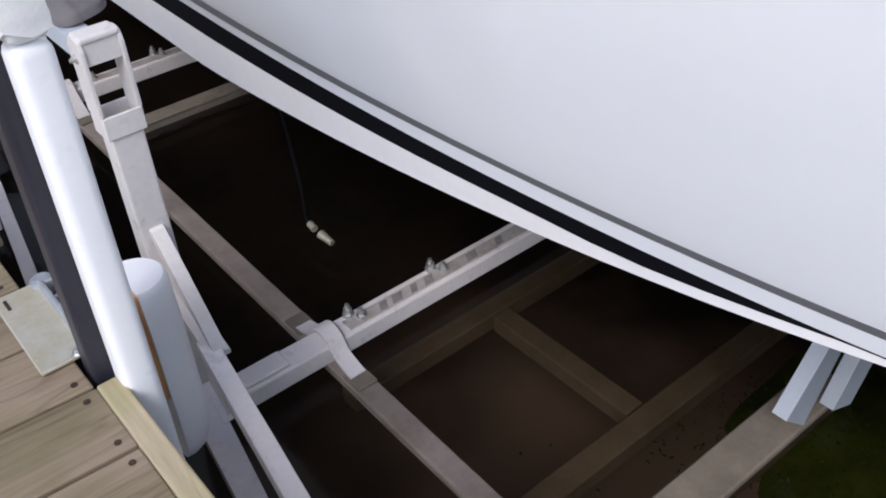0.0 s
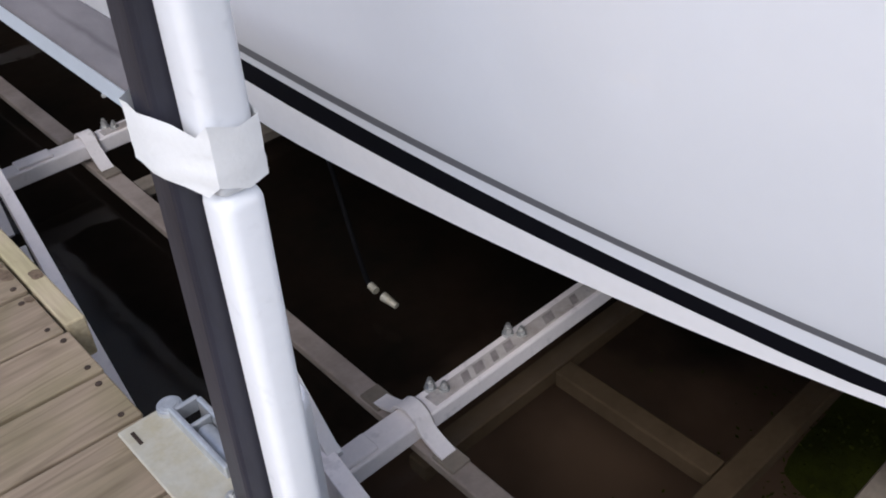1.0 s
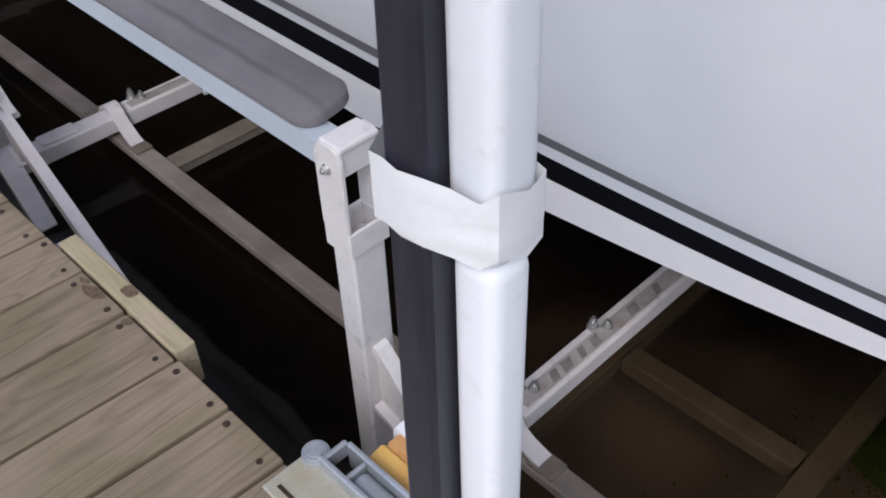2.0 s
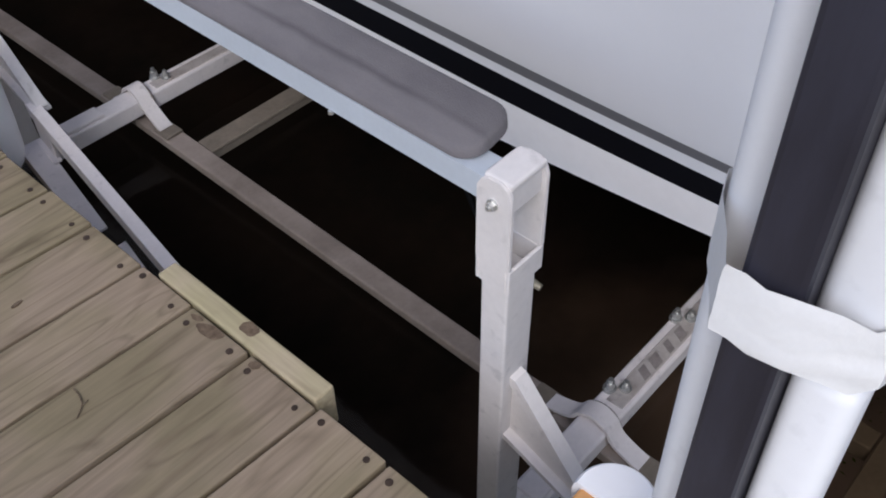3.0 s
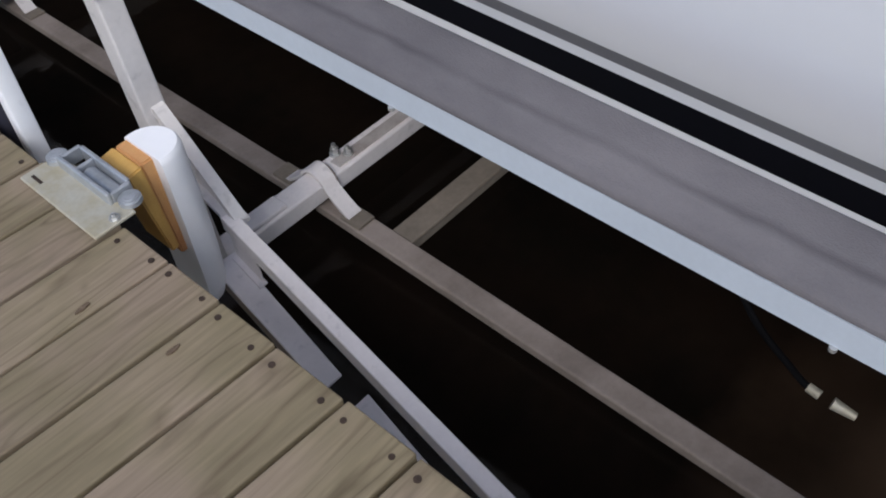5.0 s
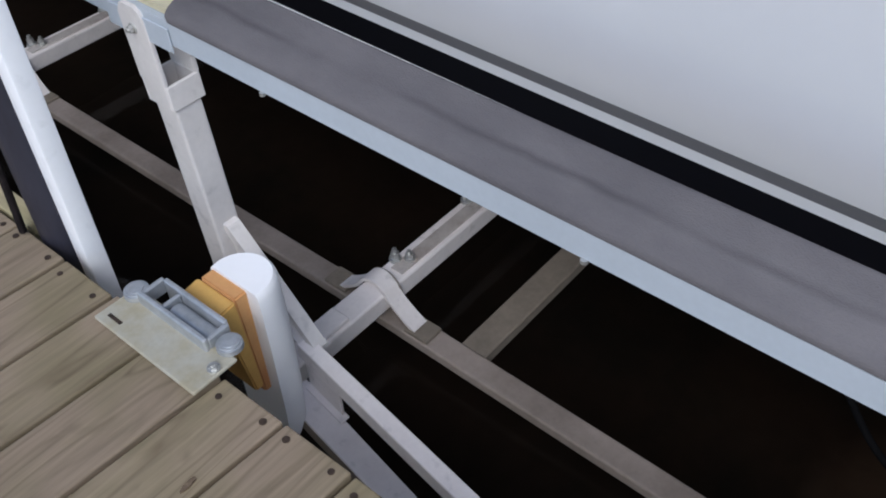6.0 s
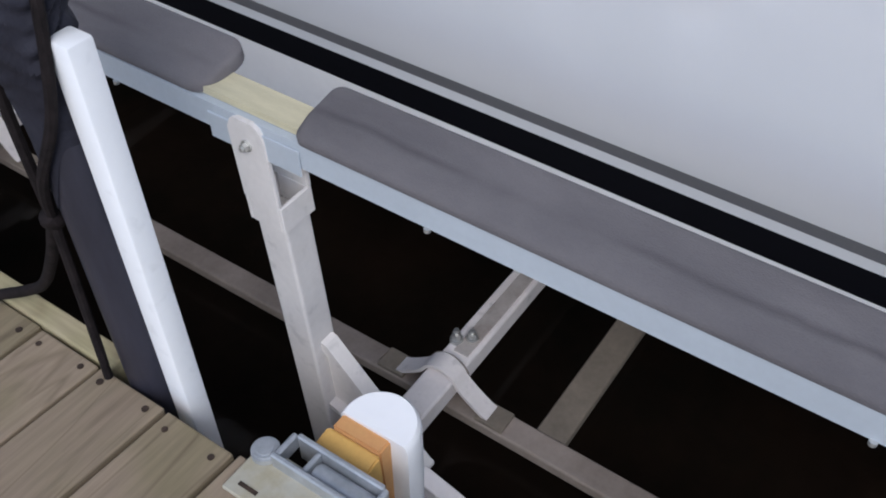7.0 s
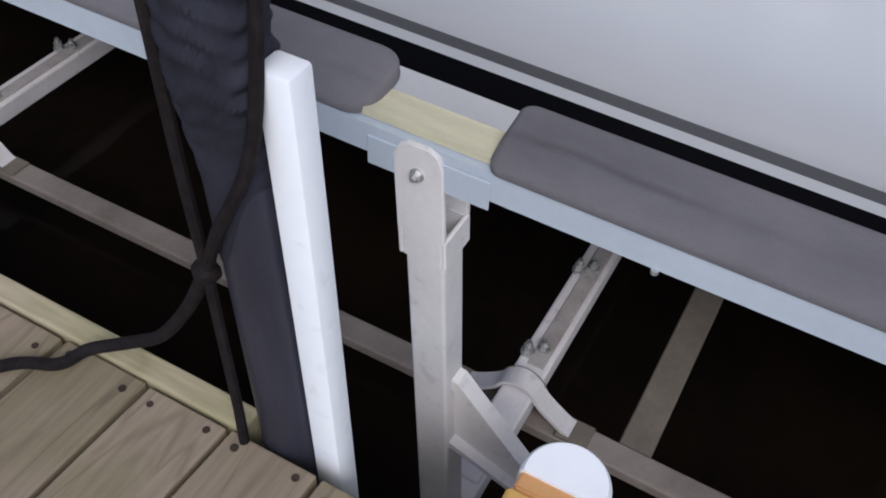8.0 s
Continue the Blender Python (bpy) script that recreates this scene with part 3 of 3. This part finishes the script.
upright(0.3745, 1.627, 0.064, 0.048, -0.615, 0.115, 0.31, "pale aluminium box upright with an open fork top", True)
upright(0.364, 3.307, 0.052, 0.054, -0.552, 0.155, 0.336, "pale aluminium box upright bolted to the bunk rail", False, (-0.011, 0.054))
upright(0.355, 4.87, 0.050, 0.044, -0.53, 0.18, 0.362, "pale aluminium box upright in the shade", False)


# ---- side arms along the dock ----
def side_arm(y_hi, x_hi, length, slope, left, right, tail):
    """Box arm that leads from a gusset's foot along the dock, with a web plate down to a lower ledge beside it."""
    def xc(y):
        return x_hi + slope * (y - y_hi)

    def slab(ya, yb, x0, x1, z0, z1, skew=0.0):
        bm = bmesh.new()
        vs = [bm.verts.new((xc(y) + (x1 if side else x0) - (skew if y == ya and side else 0.0), y, z)) for z in (z0, z1) for y, side in ((ya, 0), (ya, 1), (yb, 1), (yb, 0))]
        for q in ((3, 2, 1, 0), (4, 5, 6, 7), (0, 1, 5, 4), (1, 2, 6, 5), (2, 3, 7, 6), (3, 0, 4, 7)):
            bm.faces.new([vs[i] for i in q])
        bmesh.ops.bevel(bm, geom=list(bm.edges), offset=0.0015, segments=1, affect="EDGES")
        return bm
    y_lo = y_hi - length
    t = thing("side_arm", (xc(y_lo), y_lo, -0.45), "pale aluminium box side arm with a lower ledge", "lift arm", "side arms")
    part("box_tube", slab(y_lo, y_hi, left, right, -0.338, -0.30), M_ALU_BRIGHT, t)
    part("web_plate", slab(y_hi - 0.125, y_hi - 0.02, left + 0.001, left + 0.007, -0.400, -0.339), M_ALU_BRIGHT, t)
    part("web_foot", slab(y_hi - 0.135, y_hi - 0.02, left - 0.012, left + 0.010, -0.405, -0.4005), M_ALU_BRIGHT, t)
    part("ledge", slab(y_hi - tail, y_hi - 0.005, left - 0.056, left + 0.004, -0.412, -0.4055, 0.012), M_ALU_BRIGHT, t)
    part("ledge", slab(y_hi - tail - 0.37, y_hi - tail - 0.07, left - 0.056, left + 0.004, -0.412, -0.4055, 0.012), M_ALU_BRIGHT, t)
    part("ledge_lip", slab(y_hi - tail - 0.37, y_hi - 0.005, left - 0.056, left - 0.051, -0.445, -0.4125), M_SLIME, t)


side_arm(3.15, 0.384, 1.40, 0.152, -0.011, 0.020, 0.42)
side_arm(1.50, 0.397, 1.98, 0.155, -0.018, 0.021, 0.42)

# ---- bunk ----
SK = -0.006
RISE = 0.018


def bx(y):
    return 0.368 + SK * (y - 1.7)


def bz(y):
    return RISE * (y - 1.7)


def along(profile, y0, y1, name, mat, label, smooth=False, n=2):
    """A section (x, z) swept along the bunk's line."""
    bm = bmesh.new()
    rings = []
    for k in range(n):
        y = y0 + (y1 - y0) * k / (n - 1)
        rings.append([bm.verts.new((bx(y) + px, y, bz(y) + pz)) for px, pz in profile])
    m = len(profile)
    for a, b in zip(rings, rings[1:]):
        for j in range(m):
            bm.faces.new((a[j], a[(j + 1) % m], b[(j + 1) % m], b[j]))
    bm.faces.new(rings[0])
    bm.faces.new(rings[-1])
    bmesh.ops.bevel(bm, geom=[e for e in bm.edges if e.calc_face_angle(0) > 0.9], offset=0.002, segments=2, affect="EDGES")
    return part(name, bm, mat, bunk, label, smooth)


bunk = thing("bunk", (bx(3.4), 3.4, 0.28), "carpeted timber bunk on a blue-grey aluminium rail", "bunk")
along([(0.0, 0.265), (0.044, 0.265), (0.044, 0.305), (0.0, 0.305)], 1.638, 6.6, "rail", M_RAIL, "blue-grey aluminium rail")
along([(0.010, 0.3065), (0.056, 0.3065), (0.056, 0.317), (0.010, 0.317)], 3.24, 3.47, "timber", M_BARE, "bare pale timber")
part("staple", box((0.402, 3.345, 0.343), (0.409, 3.375, 0.3455), 0.001), M_NAIL, bunk, "dark staple")
for y in (1.95, 2.55, 3.07, 3.6, 4.1):
    part("screw", cyl((bx(y) - 0.001, y, 0.266 + bz(y)), (bx(y) - 0.001, y, 0.261 + bz(y)), 0.0045, n=10), M_STEEL, bunk)
part("slot_plate", box((0.3550, 3.262, 0.281), (0.3576, 3.418, 0.322), 0.001), M_RAIL, bunk)


def pad(y0, y1, r_start, r_end):
    """Carpet-covered pad with rounded ends, tilted up towards the hull."""
    bm = bmesh.new()
    n = 24
    L, W, T = y1 - y0, 0.0985, 0.022
    outline = []
    for cx, cy, a0, R in ((W - r_end, L - r_end, 0, r_end), (r_end, L - r_end, 90, r_end), (r_start, r_start, 180, r_start), (W - r_start, r_start, 270, r_start)):
        outline += [(cx + R * math.cos(radians(a0 + 15 * k)), cy + R * math.sin(radians(a0 + 15 * k))) for k in range(7)]
    levels = [(0.0, 0.0), (0.0, T * 0.7), (0.003, T * 0.88), (0.009, T)]
    rings = []
    for inset, z in levels:
        ring = []
        for ox, oy in outline:
            dx, dy = ox - W / 2, oy - L / 2
            ring.append(bm.verts.new((W / 2 + dx * (1 - inset / (W / 2)), L / 2 + dy * (1 - inset / (L / 2)), z)))
        rings.append(ring)
    m = len(outline)
    for a, b in zip(rings, rings[1:]):
        for j in range(m):
            bm.faces.new((a[j], a[(j + 1) % m], b[(j + 1) % m], b[j]))
    bm.faces.new(rings[0][::-1])
    bm.faces.new(rings[-1])
    bmesh.ops.bisect_plane(bm, geom=list(bm.verts) + list(bm.edges) + list(bm.faces), plane_co=(W * 0.36, 0, 0), plane_no=(1, 0, 0))
    for v in bm.verts:
        if v.co.z > T * 0.5 and v.co.x < W * 0.36:
            v.co.z -= 0.26 * (W * 0.36 - v.co.x)
    tilt = pose(bx(y0) + 0.002, y0, 0.306 + bz(y0), math.degrees(RISE), -10, -math.degrees(SK))
    bmesh.ops.transform(bm, matrix=tilt, verts=bm.verts)
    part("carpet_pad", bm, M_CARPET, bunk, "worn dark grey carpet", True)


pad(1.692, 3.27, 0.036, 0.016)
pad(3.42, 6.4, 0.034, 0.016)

# far bunk post, seen under the bow
far_post = thing("far_bunk_support", (1.3, 0.75, -0.7), "pale blue-grey pair of struts on a brown bar", "lift post")
part("strut", extrude_profile([(1.262, -0.535), (1.345, -0.61), (1.455, -0.40), (1.40, -0.36)], "y", 0.70, 0.735), M_RAIL, far_post)
part("strut", extrude_profile([(1.475, -0.66), (1.56, -0.70), (1.64, -0.56), (1.56, -0.50)], "y", 0.70, 0.735), M_RAIL, far_post)
part("base_bar", box((0.77, 0.725, -0.735), (1.60, 0.825, -0.681), 0.004), M_BROWN, far_post, "brown silted bar")

# ---- dock ----
JOINTS = [1.031 - 0.138 * k for k in range(25, 0, -1)] + [1.031, 1.179, 1.33, 1.486, 1.617, 1.751, 1.896, 2.034, 2.166, 2.309, 2.441, 2.583, 2.709, 2.835, 2.96, 3.086, 3.212, 3.34, 3.473, 3.603, 3.745] + [3.745 + 0.135 * k for k in range(1, 26)]
EDGE = 0.119
BOARD_SKEW = 0.045
dock = thing("dock", (-1.0, 2.0, -0.5), "weathered softwood plank dock with nailed boards", "dock", kind="structure")
part("rim_joist", box((0.035, -2.4, -0.20), (0.075, 7.0, -0.043), 0.003), M_TRIM, dock)
part("inner_joist", box((-1.2, -2.4, -0.20), (-1.16, 7.0, -0.043), 0.003), M_TRIM, dock)
for px in (0.055, -1.18, -2.4):
    for py in (-1.9, 0.3, 2.45, 4.6, 6.7):
        part("dock_post", box((px - 0.045 if px < 0 else px - 0.1, py - 0.045, -1.62), (px + 0.015 if px < 0 else px - 0.022, py + 0.045, -0.043 if px < 0 else -0.05), 0.004), M_TRIM, dock)
for k, (ya, yb) in enumerate(zip(JOINTS, JOINTS[1:])):
    w = yb - ya
    bm = box((-2.6, 0.0038, -0.038), (0, w - 0.0038, 0), 0.003, seg=2)
    for v in bm.verts:
        v.co.y -= BOARD_SKEW * v.co.x
    plank = part("plank", bm, M_DECK, dock)
    plank.matrix_parent_inverse = Matrix()
    e = EDGE + random.uniform(-0.003, 0.003)
    dz = random.uniform(-0.0015, 0.001)
    plank.location = Vector((e, ya, dz)) - dock.location
    if 0.4 < ya < 4.2:
        for fy in (0.024, w - 0.022):
            nx = e - random.uniform(0.014, 0.028)
            bm = cyl((nx, ya + fy, dz + 0.0), (nx, ya + fy, dz + 0.0012), random.uniform(0.0047, 0.0058), n=12)
            part("nail", bm, M_NAIL, plank)


def edge_board(y0, y1):
    bm = box((EDGE + 0.003, y0, -0.085), (EDGE + 0.039, y1, 0.002), 0.004, seg=2)
    part("edge_board", bm, M_TRIM2, dock)


for seg in ((-2.4, 1.178), (1.76, 2.13), (3.456, 6.8)):
    edge_board(*seg)


def knot(x, y, z, half_x, half_y, turn):
    """Dark knot or stain with an uneven rim, a hair proud of the board."""
    bm = bmesh.new()
    rim = []
    for k in range(20):
        a = 2 * math.pi * k / 20
        f = 1 + 0.3 * noise.noise(Vector((math.cos(a) * 1.4 + x * 31, math.sin(a) * 1.4, y * 17)))
        u, v = half_x * f * math.cos(a), half_y * f * math.sin(a)
        c, d = math.cos(radians(turn)), math.sin(radians(turn))
        rim.append(bm.verts.new((x + u * c - v * d, y + u * d + v * c, z)))
    top = bm.faces.new(rim)
    bmesh.ops.extrude_face_region(bm, geom=[top])
    for v in rim:
        v.co.z -= 0.003
    part("knot", bm, M_KNOT, dock, "dark brown knot")


for kx, ky, kz, ka, kb, kt in ((0.103, 1.974, 0.0017, 0.011, 0.026, 12), (0.107, 2.008, 0.0017, 0.005, 0.012, 10), (0.145, 1.93, 0.0027, 0.011, 0.019, 5), (0.107, 1.873, 0.0018, 0.006, 0.009, 30), (0.018, 2.69, 0.0017, 0.012, 0.004, 0), (-0.06, 2.24, 0.0017, 0.010, 0.003, 8), (-0.02, 2.86, 0.0017, 0.013, 0.004, 5)):
    knot(kx, ky, kz, ka, kb, kt)


twig = thing("twig", (-0.1, 2.0, 0.001), "thin dark dry twig lying on the deck", "twig")
part("stem", tube(smooth_path([(-0.116, 1.984, 0.003), (-0.105, 1.992, 0.003), (-0.097, 2.0, 0.004), (-0.092, 2.016, 0.003), (-0.091, 2.031, 0.003)], 5), 0.0011, 6), M_KNOT, twig, "", True)
part("side_shoot", tube(smooth_path([(-0.099, 1.998, 0.0035), (-0.093, 1.997, 0.004), (-0.088, 1.999, 0.003)], 4), 0.0008, 6), M_KNOT, twig, "", True)


# ---- piles ----
def leaning(bm, x, y, bx_, by_):
    """Leans a mesh about its place at deck height."""
    for v in bm.verts:
        v.co.x += bx_ * v.co.z
        v.co.y += by_ * v.co.z
    return bm


pileA = thing("taped_post", (0.15, 1.22, -0.3), "dark square post with a white plastic pipe taped to it", "post", "guide posts")
bm = box((0.127, 1.195, -0.3), (0.176, 1.243, 2.3), 0.006, seg=2)
part("dark_post", leaning(bm, 0, 0, 0.026, 0.02), M_PILE, pileA, "dark weathered post")
bm = box((0.153, 1.138, -0.66), (0.205, 1.192, 0.52), 0.015, seg=5)
part("lower_pipe", leaning(bm, 0, 0, 0.02, 0.025), M_PVC, pileA, "white plastic pipe", True)
bm = box((0.151, 1.136, 0.522), (0.207, 1.193, 2.3), 0.015, seg=5)
part("upper_pipe", leaning(bm, 0, 0, 0.02, 0.025), M_PVC, pileA, "white plastic pipe", True)
bm = cyl((0.204, 1.264, -0.66), (0.204, 1.264, 2.3), 0.024, n=36)
part("rear_pipe", leaning(bm, 0, 0, 0.02, 0.025), M_PVC, pileA, "greyish white plastic pipe", True)


def wrap(z0, z1):
    """Crumpled tape round the post and the pipe."""
    ring = [(0.122, 1.248), (0.1215, 1.232), (0.1215, 1.215), (0.1225, 1.19), (0.131, 1.166), (0.142, 1.145), (0.1485, 1.131), (0.178, 1.127), (0.2045, 1.133), (0.2095, 1.158), (0.209, 1.178), (0.213, 1.20), (0.226, 1.24), (0.232, 1.264), (0.226, 1.284), (0.206, 1.294), (0.18, 1.284), (0.148, 1.262)]
    bm = bmesh.new()
    cols = []
    rows_n = 9
    for k in range(rows_n):
        z = z0 + (z1 - z0) * k / (rows_n - 1)
        col = []
        for j, (px, py) in enumerate(ring):
            rag = 0.016 * noise.noise(Vector((j * 0.9, 4.0, 0))) if k in (0, rows_n - 1) else 0
            cr = 0.0028 * noise.noise(Vector((j * 1.7, k * 1.3, 2)))
            col.append(bm.verts.new((px + 0.025 * z + cr, py + 0.027 * z + cr, z + rag + 0.05 * (py - 1.22))))
        cols.append(col)
    m = len(ring)
    for a, b in zip(cols, cols[1:]):
        for j in range(m):
            bm.faces.new((a[j], a[(j + 1) % m], b[(j + 1) % m], b[j]))
    return bm


part("tape_wrap", wrap(0.54, 0.607), M_TAPE, pileA, "crumpled white tape wrap", True)

pileB = thing("roped_pile", (0.158, 3.41, -1.5), "dark round pile with bunched cloth, white guide tube and rope", "pile", "guide posts")
bm = cyl((0.158, 3.41, -1.6), (0.158, 3.41, 2.3), 0.037, n=40)
part("pile_sleeve", leaning(bm, 0, 0, 0.03, 0.07), M_PILE, pileB, "dark plastic pile sleeve", True)
bm = box((0.146, 3.333, -0.66), (0.181, 3.371, 0.535), 0.0045, seg=2)
part("guide_tube", leaning(bm, 0, 0, 0.025, 0.058), M_PVC, pileB, "white plastic guide tube", True)


def pile_side(z, angle, out):
    """A place beside the leaning pile's axis, turned round it by an angle from the camera-side."""
    return (0.158 + 0.03 * z + out * math.cos(radians(angle)), 3.41 + 0.07 * z + out * math.sin(radians(angle)), z)


M_CLOTH = material("bunched_dark_cloth", (0.030, 0.030, 0.043), 0.8, 0.0, 0.2, 9, dark=(0.014, 0.013, 0.019), bump=0.4, fine=260, spec=0.25)


def bunched_sleeve(z_hem, z_top, rows_n=150, cols_n=56):
    """Cloth gathered round the leaning pile: sagging folds above, a slack hem drawn down to the knot."""
    bm = bmesh.new()
    grid = []
    for k in range(rows_n):
        row = []
        for j in range(cols_n):
            a = 2 * math.pi * j / cols_n
            drop = 0.10 * max(0.0, math.cos(a - radians(150))) ** 2
            u = k / (rows_n - 1)
            z = z_hem - drop * (1 - u) + (z_top - z_hem) * u
            sag = z + 0.022 * math.cos(a - radians(230)) + 0.012 * noise.noise(Vector((math.cos(a) * 1.5, math.sin(a) * 1.5, 7)))
            fold = 0.5 + 0.5 * math.sin(sag * 230 + 5 * noise.noise(Vector((math.cos(a) * 1.2, math.sin(a) * 1.2, sag * 14)))) + 0.6 * noise.noise(Vector((math.cos(a) * 2, math.sin(a) * 2, sag * 60 + 3)))
            full = min(1.0, max(0.0, (z - 0.40) / 0.10))
            r = 0.0385 + 0.005 * full + 0.006 * fold * full
            row.append(bm.verts.new((0.158 + 0.03 * z + r * math.cos(a), 3.41 + 0.07 * z + r * math.sin(a), z)))
        grid.append(row)
    for a, b in zip(grid, grid[1:]):
        for j in range(cols_n):
            bm.faces.new((a[j], a[(j + 1) % cols_n], b[(j + 1) % cols_n], b[j]))
    return bm


part("bunched_cloth", bunched_sleeve(0.40, 0.95), M_CLOTH, pileB, "dark cloth bunched in folds round the pile", True)
KNOT = (0.135, 3.475, 0.27)
part("strap", tube(smooth_path([pile_side(0.72, 120, 0.056), pile_side(0.6, 125, 0.054), pile_side(0.42, 128, 0.056), KNOT], 8), 0.007, 8), M_ROPE, pileB, "black strap", True)
part("strap", tube(smooth_path([pile_side(0.72, 268, 0.056), pile_side(0.6, 262, 0.056), pile_side(0.46, 235, 0.055), pile_side(0.36, 180, 0.047), KNOT], 8), 0.007, 8), M_ROPE, pileB, "black strap", True)
bm = bmesh.new()
bmesh.ops.create_uvsphere(bm, u_segments=14, v_segments=10, radius=0.015)
for v in bm.verts:
    v.co = v.co * (1 + 0.25 * noise.noise(v.co * 90)) + Vector(KNOT)
part("knot", bm, M_ROPE, pileB, "tight rope knot", True)
part("hanging_strap", tube(smooth_path([KNOT, (0.125, 3.462, 0.17), (0.114, 3.448, 0.07), (0.109, 3.444, 0.006)], 8), 0.0065, 8), M_ROPE, pileB, "", True)
line_rope = thing("dock_line", (-0.05, 3.75, 0.008), "dark rope lying from the pile across the deck", "rope")
part("rope", tube(smooth_path([KNOT, (0.137, 3.52, 0.18), (0.139, 3.58, 0.09), (0.137, 3.64, 0.04), (0.11, 3.69, 0.022), (0.077, 3.712, 0.014), (0.041, 3.772, 0.011), (-0.08, 3.85, 0.010), (-0.3, 3.90, 0.010), (-0.7, 3.88, 0.010)], 8), 0.0085, 10), M_ROPE, line_rope, "", True)


# ---- bumpers on the dock edge ----
def bumper(y, lo, dx, dy, dz, sx=0.0, foam=(-0.045, 0.052)):
    """Galvanised bracket on the deck, an orange foam block and a white round fender beyond the edge."""
    br = thing("dock_bracket", (0.11, y, 0.0), "galvanised bracket plate bolted to the deck edge", "bracket", "dock brackets")
    plate = part("plate", box((0.070, lo, 0.003), (0.148, y + 0.118, 0.010), 0.002), M_GALVD, br, "stained galvanised plate")
    part("slot", box((0.083, y + 0.072, 0.0098), (0.089, y + 0.102, 0.0108)), M_NAIL, plate, "dark slot")
    bm = bmesh.new()
    for a, b in (((0.140, y - 0.07, 0.002), (0.148, y + 0.085, 0.034)), ((0.148, y + 0.077, 0.002), (0.186, y + 0.085, 0.030)), ((0.148, y - 0.07, 0.002), (0.186, y - 0.062, 0.030)), ((0.182, y - 0.062, -0.02), (0.190, y + 0.077, 0.030)), ((0.148, y + 0.035, -0.02), (0.182, y + 0.042, 0.026))):
        add_box(bm, a, b, 0.002)
    part("channel", bm, M_GALV, br, "grey galvanised channel")
    part("roller", cyl((0.165, y - 0.06, 0.002), (0.165, y + 0.034, 0.002), 0.0165, n=24, bevel=0.003), M_GALV, br, "", True)
    for by, px in ((y + 0.103, 0.150), (y - 0.088, 0.168)):
        bm = cyl((px, by, 0.008), (px, by, 0.022), 0.020, 0.019, n=28, bevel=0.003)
        add_cyl(bm, (px, by, 0.022), (px, by, 0.0235), 0.012, n=20)
        part("bolt_head", bm, M_GALV, br, "", True)
    bolt(br, (0.128, y - 0.1, 0.010), 0.007, 0.009)
    for ob in br.children:
        for v in ob.data.vertices:
            if ob is not plate:
                v.co.x += sx
    fo = thing("foam_block", (0.22, y, -0.2), "orange foam block between bracket and fender", "foam block", "foam blocks")
    for name, prof, y0, y1, mat in (("yellow-orange foam wedge", [(0.196, 0.004), (0.2275, 0.009), (0.2385, -0.20), (0.222, -0.20)], foam[0], foam[1] + 0.004, M_FOAMY), ("orange foam slab", [(0.228, 0.012), (0.260, 0.012), (0.254, -0.22), (0.239, -0.22)], foam[0] + 0.002, foam[1] - 0.002, M_FOAM)):
        part("foam", extrude_profile([(px + dx, pz + dz) for px, pz in prof], "y", y + y0 + dy, y + y1 + dy, 0.003), mat, fo, name)
    fe = thing("fender", (0.27, y, -0.3), "white round vinyl fender at the dock edge", "fender", "dock fenders")
    bm = bmesh.new()
    rings = []
    for z, sc in ((-0.405, 0.25), (-0.395, 0.5), (-0.375, 0.75), (-0.34, 0.93), (-0.26, 1), (-0.1, 1.02), (-0.03, 1), (0.004, 0.99), (0.013, 0.95), (0.018, 0.88)):
        rings.append([bm.verts.new((0.264 + dx + 0.058 * (sc if math.sin(a) > 0 else 1) * math.sin(a), y + 0.006 + dy * (1 - 2.5 * min(0, z)) + 0.058 * sc * math.cos(a), z + dz)) for a in [-0.22 + (math.pi + 0.44) * k / 24 for k in range(25)]])
    for a, b in zip(rings, rings[1:]):
        for j in range(25):
            bm.faces.new((a[j], a[(j + 1) % 25], b[(j + 1) % 25], b[j]))
    bm.faces.new(rings[0])
    bm.faces.new(rings[-1])
    part("fender_body", bm, M_FENDER, fe, "", True)
    part("end_cap", cyl((0.278 + dx, y + 0.006 + dy, dz + 0.0165), (0.278 + dx, y + 0.006 + dy, dz + 0.0182), 0.020, 0.020, n=28), M_FENDER, fe, "", True)


bumper(3.072, 2.960, -0.006, 0.006, -0.010, -0.012, (-0.024, 0.060))
bumper(1.352, 1.247, 0.0, 0.0, 0.0)

# hose and bright fitting hanging over the water
hose = thing("drain_hose", (1.05, 2.2, -0.6), "black hose with a bright metal fitting near the water", "hose")
part("hose_body", tube(smooth_path([(1.16, 2.62, -0.05), (1.13, 2.45, -0.4), (1.07, 2.28, -0.6), (0.995, 2.13, -0.618), (0.98, 2.09, -0.622)], 8), 0.008, 10), M_HOSE, hose, "", True)
part("collar", cyl((0.98, 2.09, -0.622), (0.978, 2.062, -0.625), 0.011, n=16), M_GALVD, hose, "bright metal collar", True)
part("fitting", cyl((0.98, 2.035, -0.629), (0.985, 1.985, -0.638), 0.014, 0.009, n=16), M_GALVD, hose, "bright metal fitting", True)
